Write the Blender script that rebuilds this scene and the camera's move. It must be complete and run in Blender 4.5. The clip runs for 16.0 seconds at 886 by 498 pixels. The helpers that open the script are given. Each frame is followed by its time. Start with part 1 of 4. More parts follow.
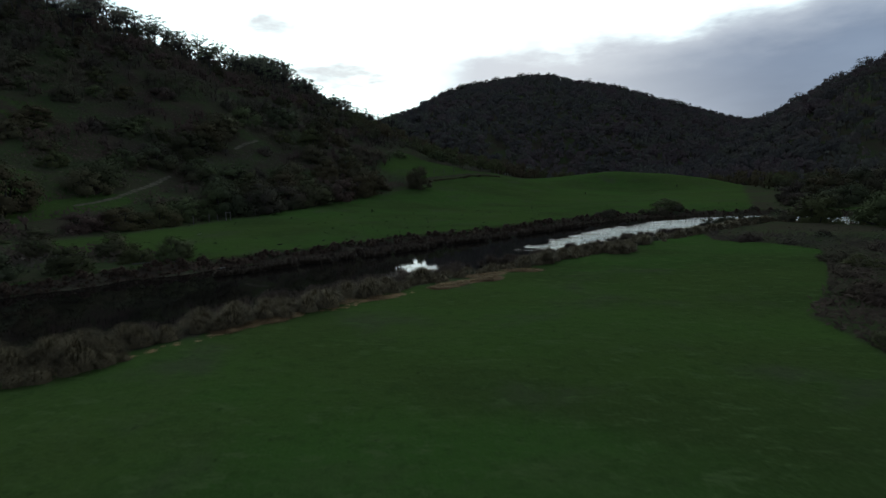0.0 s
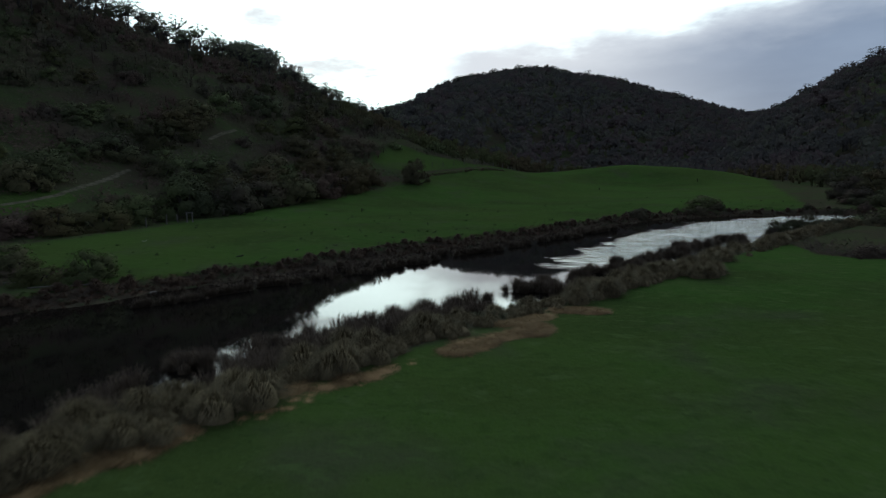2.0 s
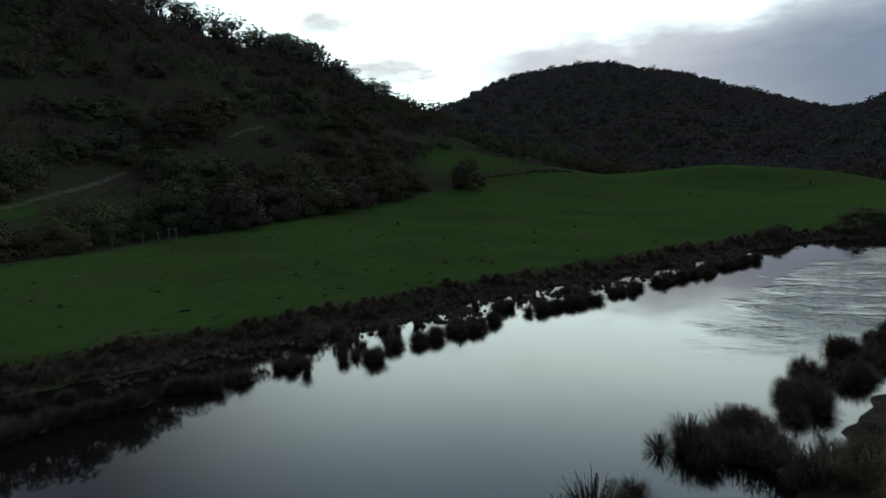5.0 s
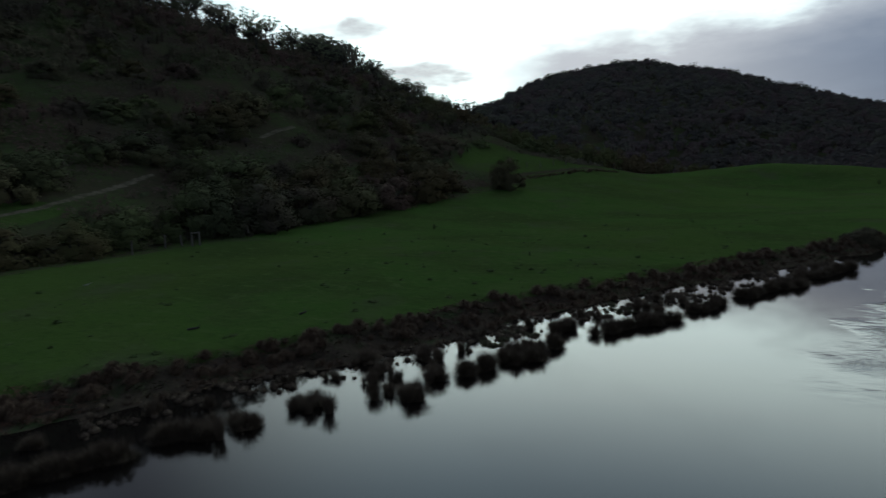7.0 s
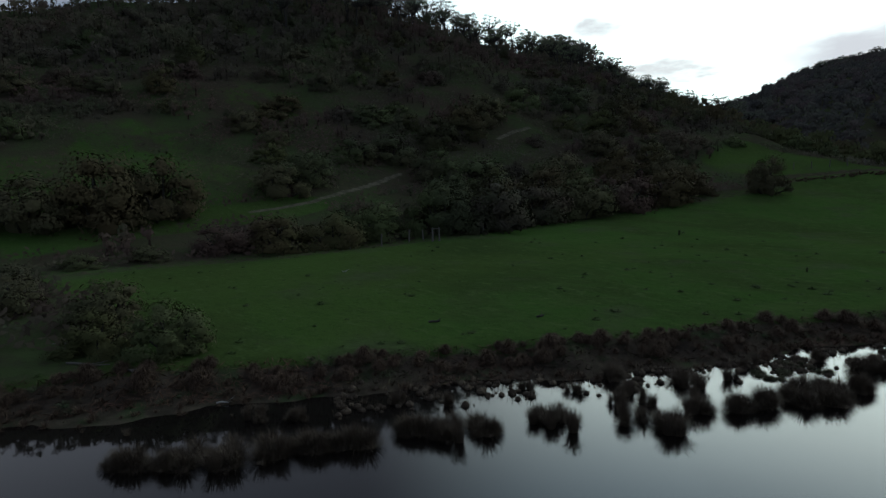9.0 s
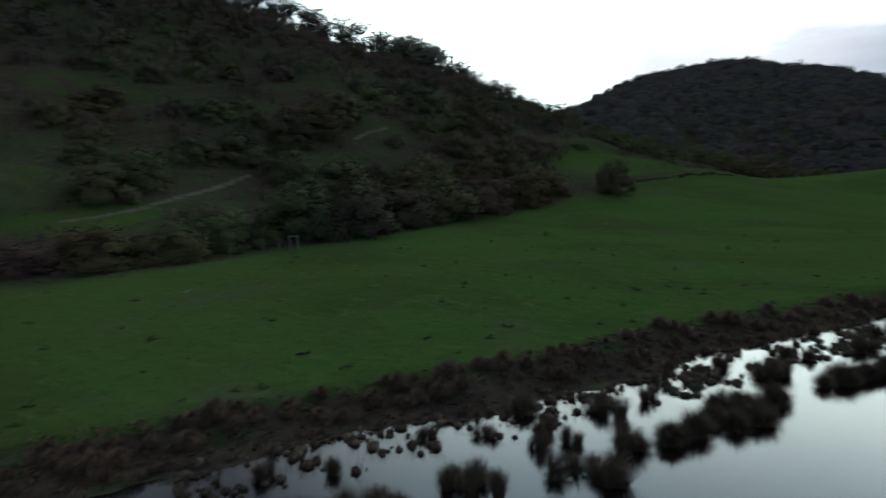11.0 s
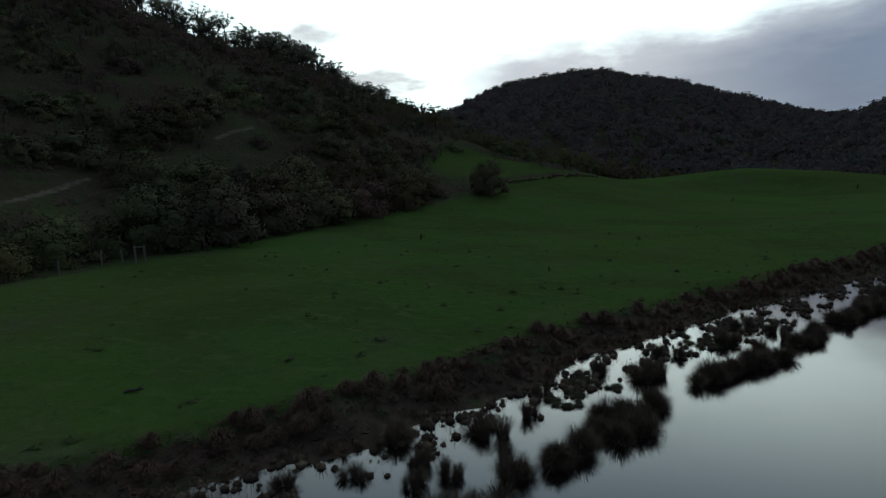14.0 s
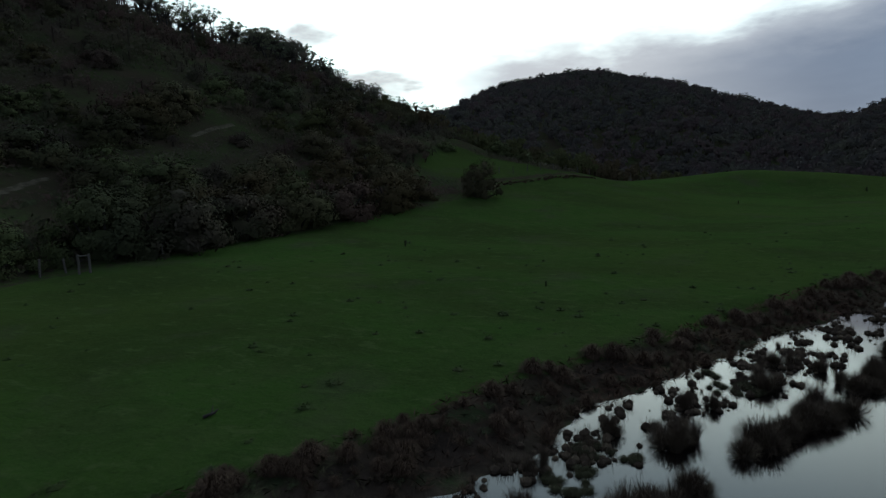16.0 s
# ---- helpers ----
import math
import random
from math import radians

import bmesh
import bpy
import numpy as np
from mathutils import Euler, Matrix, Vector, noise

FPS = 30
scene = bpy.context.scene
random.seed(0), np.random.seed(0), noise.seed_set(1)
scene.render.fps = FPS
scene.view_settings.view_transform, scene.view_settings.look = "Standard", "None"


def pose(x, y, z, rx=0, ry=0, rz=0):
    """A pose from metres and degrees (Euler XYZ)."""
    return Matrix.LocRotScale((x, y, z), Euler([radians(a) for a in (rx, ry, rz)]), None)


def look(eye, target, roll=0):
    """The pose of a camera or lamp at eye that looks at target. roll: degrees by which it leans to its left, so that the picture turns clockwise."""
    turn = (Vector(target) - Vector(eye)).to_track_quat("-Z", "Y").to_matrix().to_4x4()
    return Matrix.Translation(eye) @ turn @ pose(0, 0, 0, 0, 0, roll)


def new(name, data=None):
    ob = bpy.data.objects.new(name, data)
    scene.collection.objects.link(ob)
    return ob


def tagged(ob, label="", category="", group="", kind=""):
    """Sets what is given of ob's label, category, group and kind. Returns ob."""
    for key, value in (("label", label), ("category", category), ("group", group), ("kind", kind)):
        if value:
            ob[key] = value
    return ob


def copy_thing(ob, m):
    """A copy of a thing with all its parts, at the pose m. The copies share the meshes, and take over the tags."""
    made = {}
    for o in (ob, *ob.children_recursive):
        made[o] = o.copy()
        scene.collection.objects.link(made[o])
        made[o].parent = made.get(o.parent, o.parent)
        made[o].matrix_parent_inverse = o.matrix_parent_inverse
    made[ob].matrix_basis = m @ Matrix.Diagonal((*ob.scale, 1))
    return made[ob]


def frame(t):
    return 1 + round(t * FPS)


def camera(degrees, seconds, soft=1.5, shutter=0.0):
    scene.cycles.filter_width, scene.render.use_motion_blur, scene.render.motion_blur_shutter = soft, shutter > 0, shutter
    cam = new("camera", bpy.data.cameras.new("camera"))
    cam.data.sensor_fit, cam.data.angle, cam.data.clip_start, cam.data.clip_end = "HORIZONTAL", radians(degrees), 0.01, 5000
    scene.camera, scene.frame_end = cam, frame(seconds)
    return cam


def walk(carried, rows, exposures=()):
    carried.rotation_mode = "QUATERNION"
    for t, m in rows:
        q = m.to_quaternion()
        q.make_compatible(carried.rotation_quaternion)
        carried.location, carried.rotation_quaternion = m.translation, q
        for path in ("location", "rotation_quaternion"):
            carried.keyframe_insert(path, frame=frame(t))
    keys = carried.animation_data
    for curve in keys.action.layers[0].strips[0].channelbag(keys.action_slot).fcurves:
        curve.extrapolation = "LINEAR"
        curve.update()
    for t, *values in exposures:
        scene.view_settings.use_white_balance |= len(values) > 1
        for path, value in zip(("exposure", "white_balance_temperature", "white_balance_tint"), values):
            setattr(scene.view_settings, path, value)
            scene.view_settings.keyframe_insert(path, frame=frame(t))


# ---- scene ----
cam = camera(74.5, 16.0, soft=1.35, shutter=0.5)
PATH = [
    (0, (16.841, -41.247, 7.657), (16.355, -39.323, 7.41), -2.0),
    (0.5, (15.838, -38.194, 7.628), (15.355, -36.27, 7.376), -1.9),
    (1, (14.774, -34.977, 7.555), (14.294, -33.052, 7.297), -2.0),
    (1.5, (13.713, -31.55, 7.515), (13.237, -29.625, 7.252), -1.9),
    (2, (12.706, -28.018, 7.529), (12.234, -26.093, 7.263), -2.0),
    (2.5, (11.733, -24.518, 7.567), (11.266, -22.592, 7.298), -1.9),
    (3, (10.805, -20.952, 7.618), (10.342, -19.025, 7.347), -1.9),
    (3.5, (9.822, -17.437, 7.692), (9.263, -15.535, 7.422), -2.1),
    (4, (9.0, -14.073, 7.777), (8.377, -12.192, 7.51), -2.3),
    (4.2, (8.704, -12.939, 7.784), (8.064, -11.063, 7.517), -1.8),
    (6.3, (5.687, -4.82, 7.59), (5.029, -2.947, 7.344), -2.9),
    (6.5, (5.475, -4.617, 7.573), (4.821, -2.744, 7.319), -2.7),
    (7, (5.226, -4.542, 7.438), (4.472, -2.705, 7.194), -2.5),
    (7.5, (4.922, -4.531, 7.306), (3.93, -2.809, 7.081), -2.6),
    (8, (4.715, -4.399, 7.227), (3.37, -2.934, 7.019), -1.9),
    (8.2, (4.543, -4.266, 7.208), (3.153, -2.843, 7.001), -1.8),
    (10.3, (1.282, -1.827, 7.26), (-0.029, -0.332, 7.049), -1.6),
    (10.5, (0.944, -1.525, 7.267), (-0.31, 0.019, 7.057), -1.7),
    (11, (0.125, -0.839, 7.244), (-0.866, 0.885, 7.027), -2.2),
    (11.5, (-0.386, -0.545, 7.222), (-1.071, 1.32, 6.996), -2.6),
    (12, (-0.469, -0.47, 7.172), (-1.068, 1.424, 6.945), -2.6),
    (12.5, (-0.364, -0.38, 7.152), (-0.966, 1.514, 6.926), -2.6),
    (13, (-0.277, -0.136, 7.172), (-0.882, 1.757, 6.946), -2.6),
    (13.5, (-0.322, 0.481, 7.169), (-0.933, 2.372, 6.943), -2.6),
    (14, (-0.431, 1.372, 7.154), (-1.045, 3.263, 6.929), -2.6),
    (14.5, (-0.57, 2.476, 7.145), (-1.183, 4.366, 6.921), -2.5),
    (15, (-0.737, 3.692, 7.188), (-1.347, 5.584, 6.964), -2.4),
    (15.5, (-0.923, 5.039, 7.2), (-1.529, 6.932, 6.978), -2.5),
    (16, (-1.134, 6.359, 7.186), (-1.735, 8.253, 6.963), -2.4),
]
walk(cam, [(t, look(eye, target, roll)) for t, eye, target, roll in PATH],
     [(0.0, -0.1), (2.0, 0.0), (4.0, -0.1), (6.3, -0.38), (8.2, -0.4), (10.3, 0.4), (11.0, 0.3), (11.6, 0.05), (12.5, -0.24), (16.0, -0.36)])

# ---- sky, sun ----
world = bpy.data.worlds.new("overcast_evening")
scene.world = world
world.use_nodes = True
wn, wl = world.node_tree.nodes, world.node_tree.links
wn.clear()
SUN_AZ, SUN_EL = -6.0, 21.0   # degrees right of +y, above the horizon: behind the cloud over the saddle


def wnode(kind, **kw):
    n = wn.new(kind)
    for k, v in kw.items():
        if k == "op":
            n.operation = v
        else:
            n.inputs[k].default_value = v
    return n


def wmath(op, a, b=None, c=None, clamp=False):
    n = wn.new("ShaderNodeMath")
    n.operation, n.use_clamp = op, clamp
    for i, v in enumerate((a, b, c)):
        if v is None:
            continue
        if isinstance(v, (int, float)):
            n.inputs[i].default_value = v
        else:
            wl.new(v, n.inputs[i])
    return n.outputs[0]


def wstep(v, lo, hi):
    n = wn.new("ShaderNodeMapRange")
    n.interpolation_type = "SMOOTHSTEP"
    wl.new(v, n.inputs["Value"])
    n.inputs["From Min"].default_value, n.inputs["From Max"].default_value = lo, hi
    return n.outputs[0]


def wmix(f, a, b):
    n = wn.new("ShaderNodeMix")
    n.data_type = "RGBA"
    if isinstance(f, (int, float)):
        n.inputs[0].default_value = f
    else:
        wl.new(f, n.inputs[0])
    for i, v in ((6, a), (7, b)):
        if isinstance(v, tuple):
            n.inputs[i].default_value = (*v, 1)
        else:
            wl.new(v, n.inputs[i])
    return n.outputs[2]


def wnoise(vec, scale, detail=5.0, rough=0.55):
    n = wnode("ShaderNodeTexNoise", Scale=scale, Detail=detail, Roughness=rough)
    wl.new(vec, n.inputs["Vector"])
    return n.outputs["Fac"]


sky = wn.new("ShaderNodeTexSky")
sky.sky_type, sky.sun_disc = "NISHITA", False
sky.sun_elevation, sky.sun_rotation = radians(SUN_EL), radians(SUN_AZ)
coord = wn.new("ShaderNodeTexCoord")
xyz = wn.new("ShaderNodeSeparateXYZ")
wl.new(coord.outputs["Generated"], xyz.inputs[0])
sx, sy, sz = xyz.outputs
# Flattened cloud space: the layer is seen edge-on towards the horizon.
up = wmath("ADD", wmath("MAXIMUM", sz, 0.0), 0.18)
flat = wn.new("ShaderNodeCombineXYZ")
wl.new(wmath("DIVIDE", sx, up), flat.inputs[0])
wl.new(wmath("DIVIDE", sy, up), flat.inputs[1])
wl.new(wmath("MULTIPLY", sz, 1.5), flat.inputs[2])
cloud_a = wnoise(flat.outputs[0], 0.75, 6.0, 0.5)
cloud_b = wnoise(flat.outputs[0], 2.6, 6.0, 0.55)
# Closeness to the hidden sun.
sun_dir = Vector((math.sin(radians(SUN_AZ)) * math.cos(radians(SUN_EL)), math.cos(radians(SUN_AZ)) * math.cos(radians(SUN_EL)), math.sin(radians(SUN_EL))))
dot = wn.new("ShaderNodeVectorMath")
dot.operation = "DOT_PRODUCT"
wl.new(coord.outputs["Generated"], dot.inputs[0])
dot.inputs[1].default_value = sun_dir
near_sun = dot.outputs["Value"]
glow = wstep(near_sun, 0.72, 1.0)
thin = wmix(glow, (0.295, 0.35, 0.45), (3.3, 3.98, 3.9))
cool = wn.new("ShaderNodeMix")
cool.data_type, cool.blend_type = "RGBA", "MULTIPLY"
wl.new(wstep(sz, 0.30, 0.54), cool.inputs[0])
wl.new(thin, cool.inputs[6])
cool.inputs[7].default_value = (0.46, 0.54, 0.66, 1)
thin = cool.outputs[2]
# The thick bank of cloud to the right of the sun, lying low.
azim = wmath("ARCTAN2", sx, sy)
elev = wmath("ARCSINE", sz)
ragged = wmath("ADD", wmath("MULTIPLY", wmath("SUBTRACT", cloud_b, 0.5), 0.09), wmath("MULTIPLY", wmath("SUBTRACT", cloud_a, 0.5), 0.10))
edge = wmath("ADD", wmath("MULTIPLY", wmath("ADD", azim, radians(12.8)), 0.085), wmath("ADD", radians(11.7), ragged))
depth = wmath("SUBTRACT", edge, elev)
bank = wmath("MULTIPLY", wstep(depth, -0.04, 0.035), wstep(azim, radians(-24.0), radians(-10.0)))
deep = wmath("MULTIPLY", wstep(depth, 0.0, 0.09), wstep(azim, radians(-11.0), radians(18.0)))
thick = wmix(deep, (0.62, 0.695, 0.79), wmix(wstep(cloud_a, 0.3, 0.7), (0.175, 0.24, 0.36), (0.275, 0.36, 0.50)))
low = wstep(elev, radians(9.0), radians(21.0))
dim = wn.new("ShaderNodeMix")
dim.data_type, dim.blend_type = "RGBA", "MULTIPLY"
wl.new(wmath("SUBTRACT", 1.0, low), dim.inputs[0])
wl.new(thin, dim.inputs[6])
dim.inputs[7].default_value = (0.80, 0.82, 0.82, 1)
clouds = wmix(bank, dim.outputs[2], thick)
wisps = wmath("MULTIPLY", wstep(cloud_b, 0.49, 0.63), wmath("SUBTRACT", 0.5, wmath("MULTIPLY", low, 0.46)))
clouds = wmix(wmath("MULTIPLY", wisps, wmath("SUBTRACT", 1.0, bank)), clouds, (0.60, 0.62, 0.66))
# Two thin grey shreds over the saddle.
for a, e, wide, tall in ((-29.5, 13.7, 6.5, 1.4), (-23.2, 9.7, 5.0, 1.8)):
    da = wmath("DIVIDE", wmath("SUBTRACT", azim, radians(a)), radians(wide))
    de = wmath("DIVIDE", wmath("SUBTRACT", elev, radians(e)), radians(tall))
    far_off = wmath("ADD", wmath("MULTIPLY", da, da), wmath("MULTIPLY", de, de))
    shred = wstep(wmath("ADD", wmath("SUBTRACT", 1.0, far_off), wmath("MULTIPLY", wmath("SUBTRACT", cloud_b, 0.5), 3.0)), 0.0, 0.9)
    clouds = wmix(wmath("MULTIPLY", shred, 0.92), clouds, (0.66, 0.69, 0.73))
behind = wnode("ShaderNodeBackground", Strength=0.08)
wl.new(sky.outputs[0], behind.inputs[0])
deck = wnode("ShaderNodeBackground", Strength=1.0)
wl.new(clouds, deck.inputs[0])
both = wnode("ShaderNodeMixShader", Fac=0.93)
wl.new(behind.outputs[0], both.inputs[1])
wl.new(deck.outputs[0], both.inputs[2])
wout = wn.new("ShaderNodeOutputWorld")
wl.new(both.outputs[0], wout.inputs[0])

sun = new("sun", bpy.data.lights.new("sun", "SUN"))
sun.data.energy, sun.data.angle, sun.data.color = 0.4, radians(170), (1.0, 0.96, 0.9)
sun.matrix_world = look((0, 0, 60), Vector((0, 0, 60)) - sun_dir)


# ---- materials ----
class Nodes:
    """A small writer of node materials."""

    def __init__(self, name):
        self.m = bpy.data.materials.new(name)
        self.m.use_nodes = True
        self.t = self.m.node_tree
        self.bsdf = self.t.nodes["Principled BSDF"]

    def plug(self, value, socket):
        if isinstance(value, (int, float)):
            socket.default_value = value
        elif isinstance(value, tuple):
            socket.default_value = (*value, 1) if len(value) == 3 else value
        else:
            self.t.links.new(value, socket)

    def place(self):
        return self.t.nodes.new("ShaderNodeNewGeometry").outputs["Position"]

    def local(self):
        return self.t.nodes.new("ShaderNodeTexCoord").outputs["Object"]

    def island(self):
        return self.t.nodes.new("ShaderNodeNewGeometry").outputs["Random Per Island"]

    def per_object(self):
        return self.t.nodes.new("ShaderNodeObjectInfo").outputs["Random"]

    def noise(self, vec, scale, detail=4.0, rough=0.55, stretch=None):
        if stretch:
            mp = self.t.nodes.new("ShaderNodeMapping")
            self.plug(vec, mp.inputs["Vector"])
            mp.inputs["Scale"].default_value = stretch
            vec = mp.outputs[0]
        n = self.t.nodes.new("ShaderNodeTexNoise")
        self.plug(vec, n.inputs["Vector"])
        n.inputs["Scale"].default_value, n.inputs["Detail"].default_value, n.inputs["Roughness"].default_value = scale, detail, rough
        return n.outputs["Fac"]

    def step(self, v, lo, hi):
        n = self.t.nodes.new("ShaderNodeMapRange")
        n.interpolation_type = "SMOOTHSTEP"
        self.plug(v, n.inputs["Value"])
        n.inputs["From Min"].default_value, n.inputs["From Max"].default_value = lo, hi
        return n.outputs[0]

    def math(self, op, a, b=0.0):
        n = self.t.nodes.new("ShaderNodeMath")
        n.operation = op
        self.plug(a, n.inputs[0])
        self.plug(b, n.inputs[1])
        return n.outputs[0]

    def mix(self, f, a, b, how="MIX"):
        n = self.t.nodes.new("ShaderNodeMix")
        n.data_type, n.blend_type = "RGBA", how
        self.plug(f, n.inputs[0])
        self.plug(a, n.inputs[6])
        self.plug(b, n.inputs[7])
        return n.outputs[2]

    def attr(self, name):
        n = self.t.nodes.new("ShaderNodeAttribute")
        n.attribute_name = name
        return n.outputs["Fac"]

    def bump(self, height, strength, distance):
        n = self.t.nodes.new("ShaderNodeBump")
        n.inputs["Strength"].default_value, n.inputs["Distance"].default_value = strength, distance
        self.plug(height, n.inputs["Height"])
        self.plug(n.outputs[0], self.bsdf.inputs["Normal"])

    def glowing_through(self, colour, amount):
        """Thin leaves: part of the light passes through to the other side."""
        out = self.t.nodes["Material Output"]
        lucent, both = self.t.nodes.new("ShaderNodeBsdfTranslucent"), self.t.nodes.new("ShaderNodeMixShader")
        self.plug(colour, lucent.inputs["Color"])
        both.inputs[0].default_value = amount
        self.t.links.new(self.bsdf.outputs[0], both.inputs[1])
        self.t.links.new(lucent.outputs[0], both.inputs[2])
        self.t.links.new(both.outputs[0], out.inputs["Surface"])

    def done(self, colour, rough=0.8, spec=0.3):
        self.plug(colour, self.bsdf.inputs["Base Color"])
        self.plug(rough, self.bsdf.inputs["Roughness"])
        self.bsdf.inputs["Specular IOR Level"].default_value = spec
        return self.m


def leaf_material(name, dark, light, dry=None, lucent=0.0):
    n = Nodes(name)
    c = n.mix(n.island(), dark, light)
    c = n.mix(n.math("MULTIPLY", n.per_object(), 0.5), c, (0.6 * dark[0], 0.6 * dark[1], 0.6 * dark[2]))
    c = n.mix(n.step(n.noise(n.place(), 0.05, 3), 0.42, 0.62), c, (1.05 * light[0], 1.12 * light[1], 0.9 * light[2]))
    c = n.mix(n.math("MULTIPLY", n.step(n.noise(n.place(), 0.035, 4), 0.46, 0.60), 0.7), c, (1.2 * light[0], 0.85 * light[1], 0.95 * light[2]))
    if dry:
        c = n.mix(n.step(n.noise(n.place(), 0.16, 4), 0.50, 0.64), c, dry)
    if lucent:
        n.glowing_through(c, lucent)
    return n.done(c, 0.9, 0.02)


def blade_material(name, root, tip, straw):
    n = Nodes(name)
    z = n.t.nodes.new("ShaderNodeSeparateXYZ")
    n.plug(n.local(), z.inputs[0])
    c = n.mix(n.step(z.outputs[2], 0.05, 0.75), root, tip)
    c = n.mix(n.step(n.island(), 0.55, 0.95), c, straw)
    c = n.mix(n.math("MULTIPLY", n.per_object(), 0.5), c, tuple(0.5 * v for v in tip))
    return n.done(c, 0.9, 0.04)


def ground_material():
    n = Nodes("ground_turf_mud_and_scrub")
    p = n.place()
    broad, mid, fine = n.noise(p, 0.045, 5), n.noise(p, 0.35, 6, 0.6), n.noise(p, 7.0, 5, 0.65)
    tufts = n.noise(p, 1.6, 5, 0.6)
    turf = n.mix(n.step(broad, 0.35, 0.65), (0.0294, 0.0582, 0.0143), (0.0341, 0.0755, 0.0162))
    turf = n.mix(n.step(mid, 0.42, 0.70), turf, (0.0393, 0.0653, 0.0193))
    turf = n.mix(n.math("MULTIPLY", n.step(n.noise(p, 0.075, 5, 0.6, (0.7, 1.4, 1.0)), 0.44, 0.62), 0.75), turf, (0.0283, 0.0399, 0.0137))
    turf = n.mix(n.math("MULTIPLY", n.step(n.noise(p, 0.030, 4, 0.6), 0.46, 0.60), 0.5), turf, (0.0438, 0.0678, 0.0168))
    turf = n.mix(n.math("MULTIPLY", n.step(n.noise(p, 0.16, 5, 0.6), 0.54, 0.70), 0.75), turf, (0.0469, 0.0522, 0.0292))
    turf = n.mix(n.math("MULTIPLY", n.step(tufts, 0.48, 0.68), 0.4), turf, (0.0218, 0.0396, 0.0120))
    turf = n.mix(n.math("MULTIPLY", n.step(n.noise(p, 1.1, 6, 0.7, (0.8, 1.5, 1.0)), 0.54, 0.68), 0.85), turf, (0.0561, 0.0840, 0.0283))
    turf = n.mix(n.math("MULTIPLY", n.step(n.noise(p, 2.6, 3, 0.5), 0.66, 0.76), 0.6), turf, (0.0167, 0.0247, 0.0102))
    turf = n.mix(n.math("MULTIPLY", n.step(fine, 0.45, 0.75), 0.6), turf, (0.0469, 0.0731, 0.0254))
    mud_and_shade = n.mix(n.step(n.noise(p, 1.1, 6, 0.65), 0.35, 0.65), (0.0319, 0.0244, 0.0205), (0.0600, 0.0450, 0.0357))
    mud_and_shade = n.mix(n.step(n.noise(p, 0.6, 5), 0.54, 0.68), mud_and_shade, (0.0338, 0.0450, 0.0225))
    scrub = n.mix(n.step(n.noise(p, 0.10, 6, 0.6), 0.40, 0.62), (0.0452, 0.0321, 0.0261), (0.0372, 0.0499, 0.0214))
    scrub = n.mix(n.step(n.noise(p, 0.9, 6, 0.65), 0.45, 0.7), scrub, (0.0346, 0.0309, 0.0214))
    straw = n.mix(n.step(n.noise(p, 2.2, 5, 0.65), 0.35, 0.65), (0.1126, 0.0810, 0.0480), (0.1950, 0.1424, 0.0840))
    dirt = n.mix(n.step(n.noise(p, 1.4, 5), 0.35, 0.65), (0.0640, 0.0540, 0.0400), (0.1080, 0.0930, 0.0700))
    c = n.mix(n.step(n.math("ADD", n.attr("scrub"), n.math("MULTIPLY", n.math("SUBTRACT", mid, 0.5), 0.8)), 0.35, 0.65), turf, scrub)
    c = n.mix(n.step(n.math("ADD", n.attr("mud_and_shade"), n.math("MULTIPLY", n.math("SUBTRACT", tufts, 0.5), 0.9)), 0.35, 0.65), c, mud_and_shade)
    c = n.mix(n.step(n.math("ADD", n.attr("straw"), n.math("MULTIPLY", n.math("SUBTRACT", tufts, 0.5), 1.3)), 0.4, 0.6), c, straw)
    c = n.mix(n.step(n.math("ADD", n.attr("dirt"), n.math("MULTIPLY", n.math("SUBTRACT", tufts, 0.5), 0.7)), 0.4, 0.7), c, dirt)
    n.bump(n.math("ADD", n.math("MULTIPLY", fine, 0.5), tufts), 0.6, 0.14)
    n.bsdf.inputs["Sheen Weight"].default_value = 0.03
    n.bsdf.inputs["Sheen Roughness"].default_value = 0.5
    n.bsdf.inputs["Sheen Tint"].default_value = (0.62, 1.0, 0.25, 1)
    return n.done(c, 1.0, 0.0)


